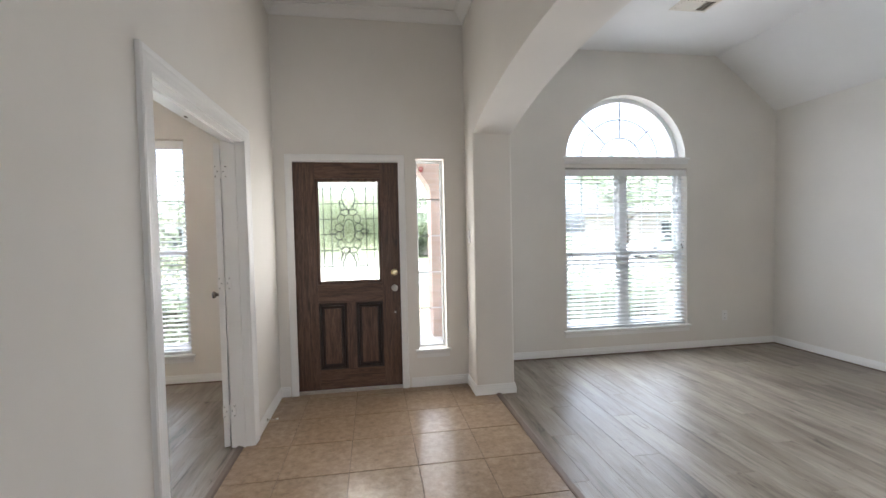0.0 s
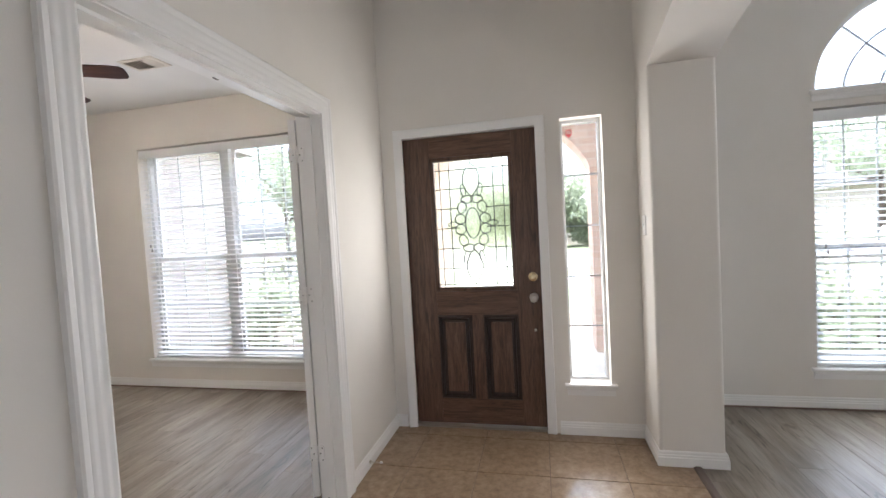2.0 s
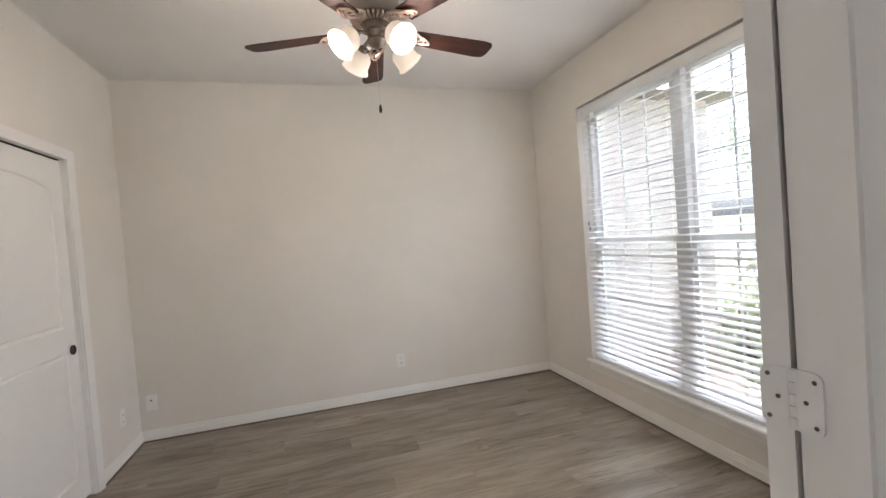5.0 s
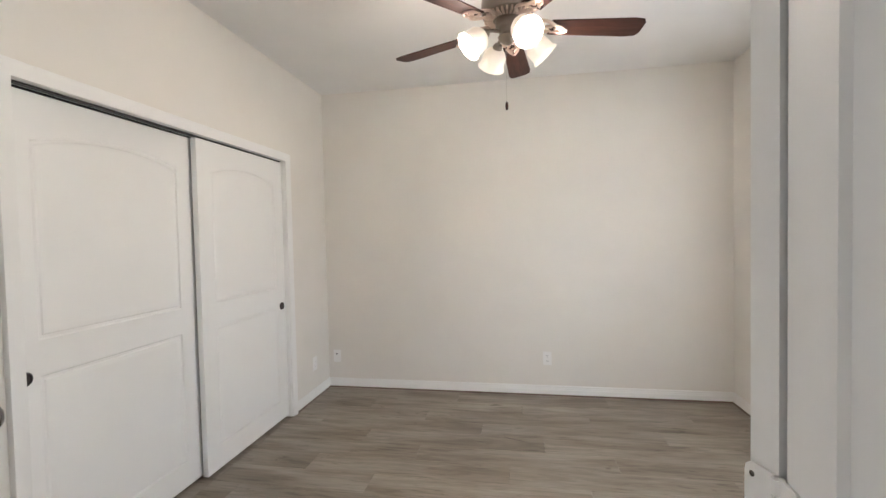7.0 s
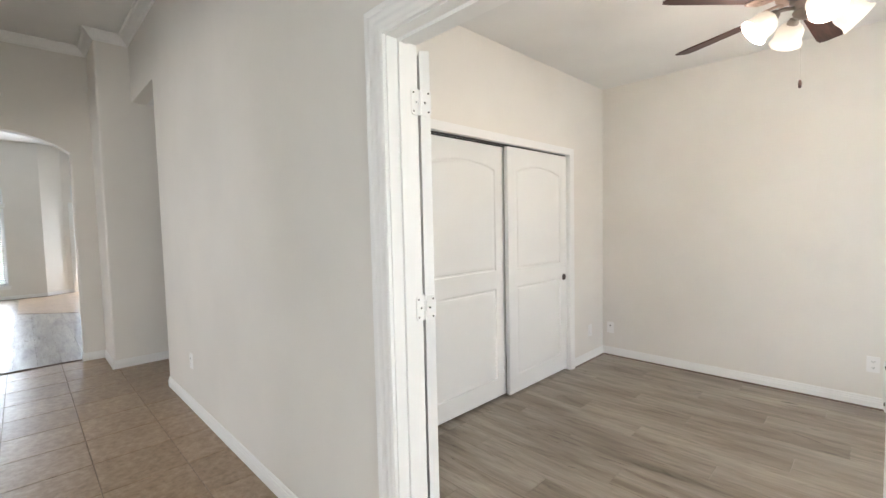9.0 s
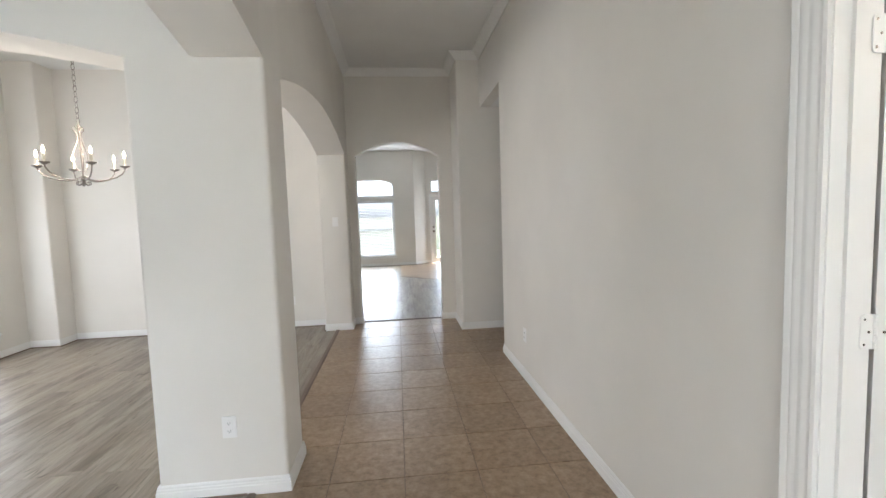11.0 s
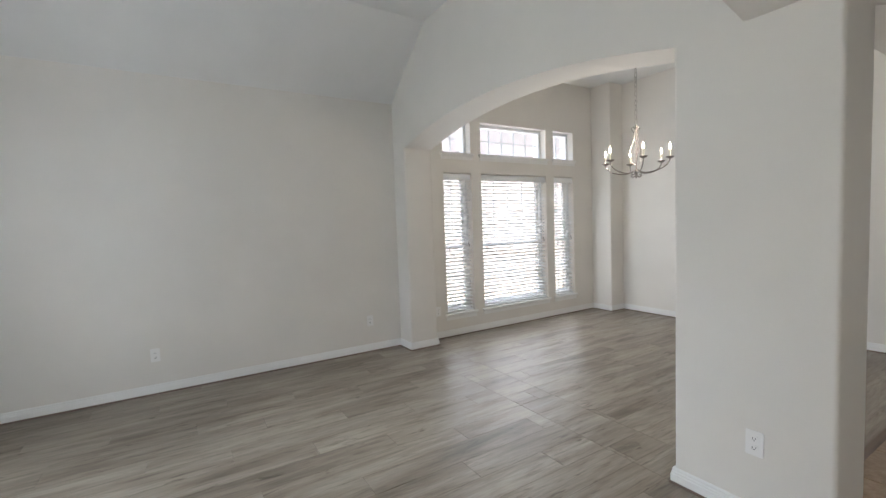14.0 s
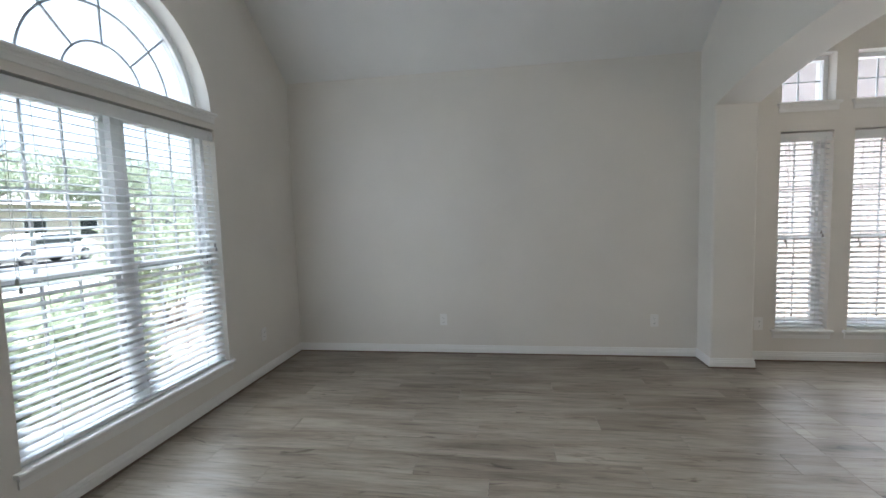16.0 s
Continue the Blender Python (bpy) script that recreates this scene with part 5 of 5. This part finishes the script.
def brick_material(name, light, dark, mortar):
    m = mat(name, light, 0.85)
    geo = m.node_tree.nodes.new("ShaderNodeTexCoord")
    sep = m.node_tree.nodes.new("ShaderNodeSeparateXYZ")
    wire(m, geo.outputs["Object"], sep.inputs[0])
    along = m.node_tree.nodes.new("ShaderNodeMath")
    wire(m, sep.outputs[0], along.inputs[0])
    wire(m, sep.outputs[1], along.inputs[1])
    join = m.node_tree.nodes.new("ShaderNodeCombineXYZ")
    wire(m, along.outputs[0], join.inputs[0])
    wire(m, sep.outputs[2], join.inputs[1])
    b = node(m, "ShaderNodeTexBrick", Scale=1.0, Mortar_Size=0.006, Brick_Width=0.205, Row_Height=0.076)
    b.inputs["Color1"].default_value = (*dark, 1)
    b.inputs["Color2"].default_value = (*light, 1)
    b.inputs["Mortar"].default_value = (*mortar, 1)
    wire(m, join.outputs[0], b.inputs["Vector"])
    wire(m, b.outputs[0], bsdf(m).inputs["Base Color"])
    return m


def leaf_material(name, a, b):
    m = mat(name, a, 0.55)
    geo = m.node_tree.nodes.new("ShaderNodeNewGeometry")
    wire(m, ramp(m, geo.outputs["Random Per Island"], [(0, a), (1, b)]).outputs[0], bsdf(m).inputs["Base Color"])
    through_leaf = m.node_tree.nodes.new("ShaderNodeBsdfTranslucent")
    through_leaf.inputs["Color"].default_value = (0.20, 0.22, 0.15, 1)
    both = m.node_tree.nodes.new("ShaderNodeAddShader")
    wire(m, bsdf(m).outputs[0], both.inputs[0])
    wire(m, through_leaf.outputs[0], both.inputs[1])
    wire(m, both.outputs[0], m.node_tree.nodes["Material Output"].inputs[0])
    return m


BRICK = brick_material("pale_pink_brick", (0.57, 0.50, 0.455), (0.50, 0.43, 0.39), (0.56, 0.51, 0.46))
PORCH_BRICK = brick_material("pink_porch_brick", (0.63, 0.47, 0.39), (0.54, 0.38, 0.31), (0.62, 0.54, 0.48))
LEAF = leaf_material("leaves", (0.125, 0.14, 0.10), (0.17, 0.185, 0.135))
LEAF_B = leaf_material("shrub_leaves", (0.12, 0.14, 0.095), (0.17, 0.19, 0.125))

bm = bmesh.new()
box(bm, -400, 400, -400, 600, -0.60, -0.335)
structure("ground", bm, GRASS, "green lawn that runs to the horizon", "lawn")
bm = bmesh.new()
box(bm, -300, 300, 18.0, 26.0, -0.40, -0.328)
structure("road", bm, ASPHALT, "pale grey suburban street", "road")
bm = bmesh.new()
for y in (17.82, 26.0):
    box(bm, -300, 300, y, y + 0.18, -0.45, -0.20)
structure("kerb", bm, CONCRETE, "concrete kerb along the street", "kerb")
bm = bmesh.new()
box(bm, -300, 300, 14.4, 15.8, -0.40, -0.315)
box(bm, -0.5, 0.9, 6.8, 14.4, -0.40, -0.312)
structure("pavement", bm, CONCRETE, "pale concrete pavement and front walk", "pavement")
bm = bmesh.new()
box(bm, -0.555, 3.2, 4.345, 6.8, -0.30, -0.02)
structure("porch_floor", bm, CONCRETE, "pale concrete porch slab", "porch")

# porch front with an arch
bm = bmesh.new()
arc = arch_points(0.16, 0.83, 1.95, 0.62)
prism(bm, [(-1.05, -0.02), (-0.67, -0.02)] + arc + [(0.99, -0.02), (1.45, -0.02), (1.45, 3.2), (-1.05, 3.2)], "y", 6.10, 6.50)
structure("porch_arch", bm, PORCH_BRICK, "pink brick porch front with a tall arch", "arch")
bm = bmesh.new()
box(bm, -1.05, 1.45, 4.345, 6.50, 3.2, 3.3)
structure("porch_ceiling", bm, CEIL, "white porch ceiling", "ceiling")

# outer skins and roofs of the house
bm = bmesh.new()
box(bm, -8.6, -4.32, 4.99, 7.2, -0.33, 2.75)
structure("garage_wing", bm, PALE, "pale pink stone wing beside the study window", "house wall")
bm = bmesh.new()
prism(bm, [(-8.9, 2.75), (-4.0, 2.75), (-6.45, 4.3)], "y", 4.70, 7.5)
structure("garage_roof", bm, SHINGLE, "grey shingle roof of the wing", "roof")
bm = bmesh.new()
box(bm, -4.6, 5.3, -10.3, 5.25, 3.48, 3.55)
structure("house_roof", bm, SHINGLE, "grey shingle house roof", "roof")


def house(name, x0, x1, y0, y1, h, ridge, along, label):
    ho = thing(name, label, "house", kind="")
    bm = bmesh.new()
    box(bm, x0, x1, y0, y1, -0.4, h)
    part("wall", bm, BRICK, ho)
    bm = bmesh.new()
    if along == "x":
        prism(bm, [(y0 - 0.5, h), (y1 + 0.5, h), ((y0 + y1) / 2, ridge)], "x", x0 - 0.5, x1 + 0.5)
    else:
        prism(bm, [(x0 - 0.5, h), (x1 + 0.5, h), ((x0 + x1) / 2, ridge)], "y", y0 - 0.5, y1 + 0.5)
    part("roof", bm, SHINGLE, ho, "grey shingle roof")
    return ho


def house_window(ho, x, y, z, w, h, facing):
    m = at_wall(x, y, z, facing)
    bm = bmesh.new()
    ring(bm, -w / 2, w / 2, 0, h, 0.07, -0.03, 0.05)
    bars(bm, -w / 2, w / 2, 0, h, 2, 3, 0.0, 0.02)
    f = part("window", bm, VINYL, ho)
    f.matrix_local = m
    bm = bmesh.new()
    box(bm, -w / 2 + 0.05, w / 2 - 0.05, -0.01, 0.02, 0.05, h - 0.05)
    part("pane", bm, DARKGLASS, f)


ho = house("house", 2, 16, 36, 46, 3.0, 7.2, "x", "pink brick house with a grey roof across the street")
for x in (4.0, 7.5, 13.5):
    house_window(ho, x, 36, 0.6, 1.6, 1.6, "south")
bm = bmesh.new()
prism(bm, [(8.6, 3.0), (12.8, 3.0), (10.7, 5.8)], "y", 34.5, 36.2)
box(bm, 9.0, 12.4, 34.9, 36.0, -0.4, 3.0)
part("gable", bm, BRICK, ho, "pale brick front gable")
ho = house("house", -22, -8, 36, 46, 3.0, 6.8, "x", "brick house across the street behind trees")
for x in (-19, -15, -11):
    house_window(ho, x, 36, 0.6, 1.6, 1.6, "south")
ho = house("house", 24, 38, 36, 46, 3.0, 6.8, "x", "brick house with a grey roof down the street")
for x in (27, 31, 35):
    house_window(ho, x, 36, 0.6, 1.6, 1.6, "south")
ho = house("neighbour_house", 8.6, 18, -9, 5.5, 4.4, 7.6, "y", "pink brick house next door seen past the blinds")
fence = thing("fence", "weathered grey board fence behind the house", "fence")
for i in range(84):
    bm = bmesh.new()
    box(bm, -0.065, 0.065, -0.01, 0.01, -0.34, 1.45)
    b = part("board", bm, WOODFENCE, fence)
    b.location = (-4 + i * 0.14, -19 + 0.002 * math.sin(i * 5), 0.02 * math.sin(i * 3.7))


def leaves(bm, centre, size, count, leaf, rng):
    """Many small leaves scattered through a lumpy crown."""
    lumps = [(Vector((rng.gauss(0, 0.42), rng.gauss(0, 0.42), rng.gauss(0, 0.36))), rng.uniform(0.25, 0.5)) for _ in range(16)]
    for _ in range(count):
        c, r = rng.choice(lumps)
        d = Vector((rng.gauss(0, 1), rng.gauss(0, 1), rng.gauss(0, 1))).normalized() * r * rng.random() ** 0.4
        p = Vector(centre) + Vector(((c.x + d.x) * size[0], (c.y + d.y) * size[1], (c.z + d.z) * size[2]))
        if p.z < -0.3:
            continue
        e = Euler((rng.uniform(0, 6.3), rng.uniform(0, 6.3), rng.uniform(0, 6.3))).to_matrix()
        s = leaf * rng.uniform(0.6, 1.4)
        v = [bm.verts.new(p + e @ Vector(q)) for q in ((-s, 0, 0), (0, -s * 0.45, s * 0.1), (s, 0, 0), (0, s * 0.45, s * 0.1))]
        bm.faces.new(v)


def tree(x, y, h, spread, seed, count=5200, leaf=0.16):
    rng = random.Random(seed)
    t = thing("tree", "leafy green street tree with a forked trunk", "tree", Matrix.Translation((x, y, -0.35)), "street trees")
    bm = bmesh.new()
    tube(bm, [(0, 0, 0), (0.05, 0, h * 0.2), (0.0, 0.08, h * 0.42), (0.1, 0.0, h * 0.7)], 0.2, 9, 0.4)
    for k in range(7):
        a = k * 0.9 + rng.random()
        z = h * (0.32 + 0.05 * k)
        tube(bm, [(0.02, 0.03, z), (spread * 0.3 * math.cos(a), spread * 0.3 * math.sin(a), z + h * 0.12), (spread * 0.65 * math.cos(a), spread * 0.65 * math.sin(a), z + h * 0.26)], 0.08, 6, 0.3)
    part("trunk", bm, BARK, t)
    bm = bmesh.new()
    leaves(bm, (0, 0, h * 0.66), (spread, spread, h * 0.36), count, leaf, rng)
    part("crown", bm, LEAF, t)


def shrub(x, y, w, h, seed, count=1500, leaf=0.05):
    rng = random.Random(seed)
    s = thing("shrub", "dense green leafy shrub in the front bed", "shrub", Matrix.Translation((x, y, -0.34)), "front bed shrubs")
    bm = bmesh.new()
    for k in range(6):
        a = k * 1.05
        tube(bm, [(0, 0, 0), (w * 0.18 * math.cos(a), w * 0.18 * math.sin(a), h * 0.4), (w * 0.34 * math.cos(a), w * 0.34 * math.sin(a), h * 0.8)], 0.014, 5, 0.4)
    part("stems", bm, BARK, s)
    bm = bmesh.new()
    leaves(bm, (0, 0, h * 0.55), (w * 0.62, w * 0.62, h * 0.5), count, leaf, rng)
    part("foliage", bm, LEAF_B, s)


for k, (x, y, h, sp) in enumerate([(-7.5, 27.0, 6.5, 3.0), (-9, 29, 7, 4.5), (-2, 31, 6.0, 3.6), (19, 30, 7.4, 4.6), (27, 29, 6.8, 4.5), (38, 31, 7.6, 5), (-18, 30, 9, 4.5), (1.5, 33, 5.5, 2.8)]):
    tree(x, y, h, sp, 11 + k)
for k, x in enumerate((1.9, 2.5, 3.1, 3.7, 4.3)):
    shrub(x, 6.3 + 0.1 * (k % 2), 0.75, 1.05 + 0.1 * (k % 3), 40 + k)
shrub(6.3, 7.4, 1.3, 2.3, 50, 2600)
for k, (x, y, w, h) in enumerate([(-3.4, 7.6, 1.2, 2.2), (-2.4, 6.4, 0.8, 1.2), (-1.6, 6.6, 0.8, 1.3), (-3.2, 6.3, 0.8, 1.1), (1.9, 8.2, 0.7, 0.9)]):
    shrub(x, y, w, h, 60 + k)
for k in range(8):
    shrub(-9 + 2.6 * k, 33.0 + 0.5 * (k % 3), 3.0, 3.2 + 0.4 * (k % 2), 80 + k, 2200, 0.16)


def car(m):
    c = thing("car", "white parked car across the street", "car", m)
    bm = bmesh.new()
    side = [(-2.3, 0.32), (-2.25, 0.75), (-1.45, 0.92), (-0.75, 1.42), (0.95, 1.45), (1.75, 0.98), (2.25, 0.90), (2.35, 0.35)]
    prism(bm, side, "y", -0.88, 0.88)
    bmesh.ops.bevel(bm, geom=bm.edges[:], offset=0.06, segments=2, affect="EDGES")
    part("body", bm, mat("white_car_paint", (0.75, 0.75, 0.75), 0.2), c, smooth=True)
    bm = bmesh.new()
    for s in (-1, 1):
        prism(bm, [(-1.30, 0.95), (-0.72, 1.36), (0.88, 1.38), (1.55, 0.99)], "y", s * 0.885, s * 0.893)
    part("side_glass", bm, DARKGLASS, c)
    for x in (-1.45, 1.42):
        for s in (-1, 1):
            bm = bmesh.new()
            turned(bm, [(0.20, -0.11), (0.33, -0.10), (0.34, 0), (0.33, 0.10), (0.20, 0.11)], Matrix.Translation((x, s * 0.80, 0.33)) @ pose(0, 0, 0, 90), 20)
            w = part("wheel", bm, mat("tyre", (0.03, 0.03, 0.03), 0.8), c, smooth=True)
            bm = bmesh.new()
            turned(bm, [(0.19, 0.09), (0.20, 0.115), (0.05, 0.12), (0, 0.12)], Matrix.Translation((x, s * 0.80, 0.33)) @ pose(0, 0, 0, -90 * s), 14)
            part("rim", bm, NICKEL, w)


car(pose(18.2, 24.6, -0.328, 0, 0, 4))
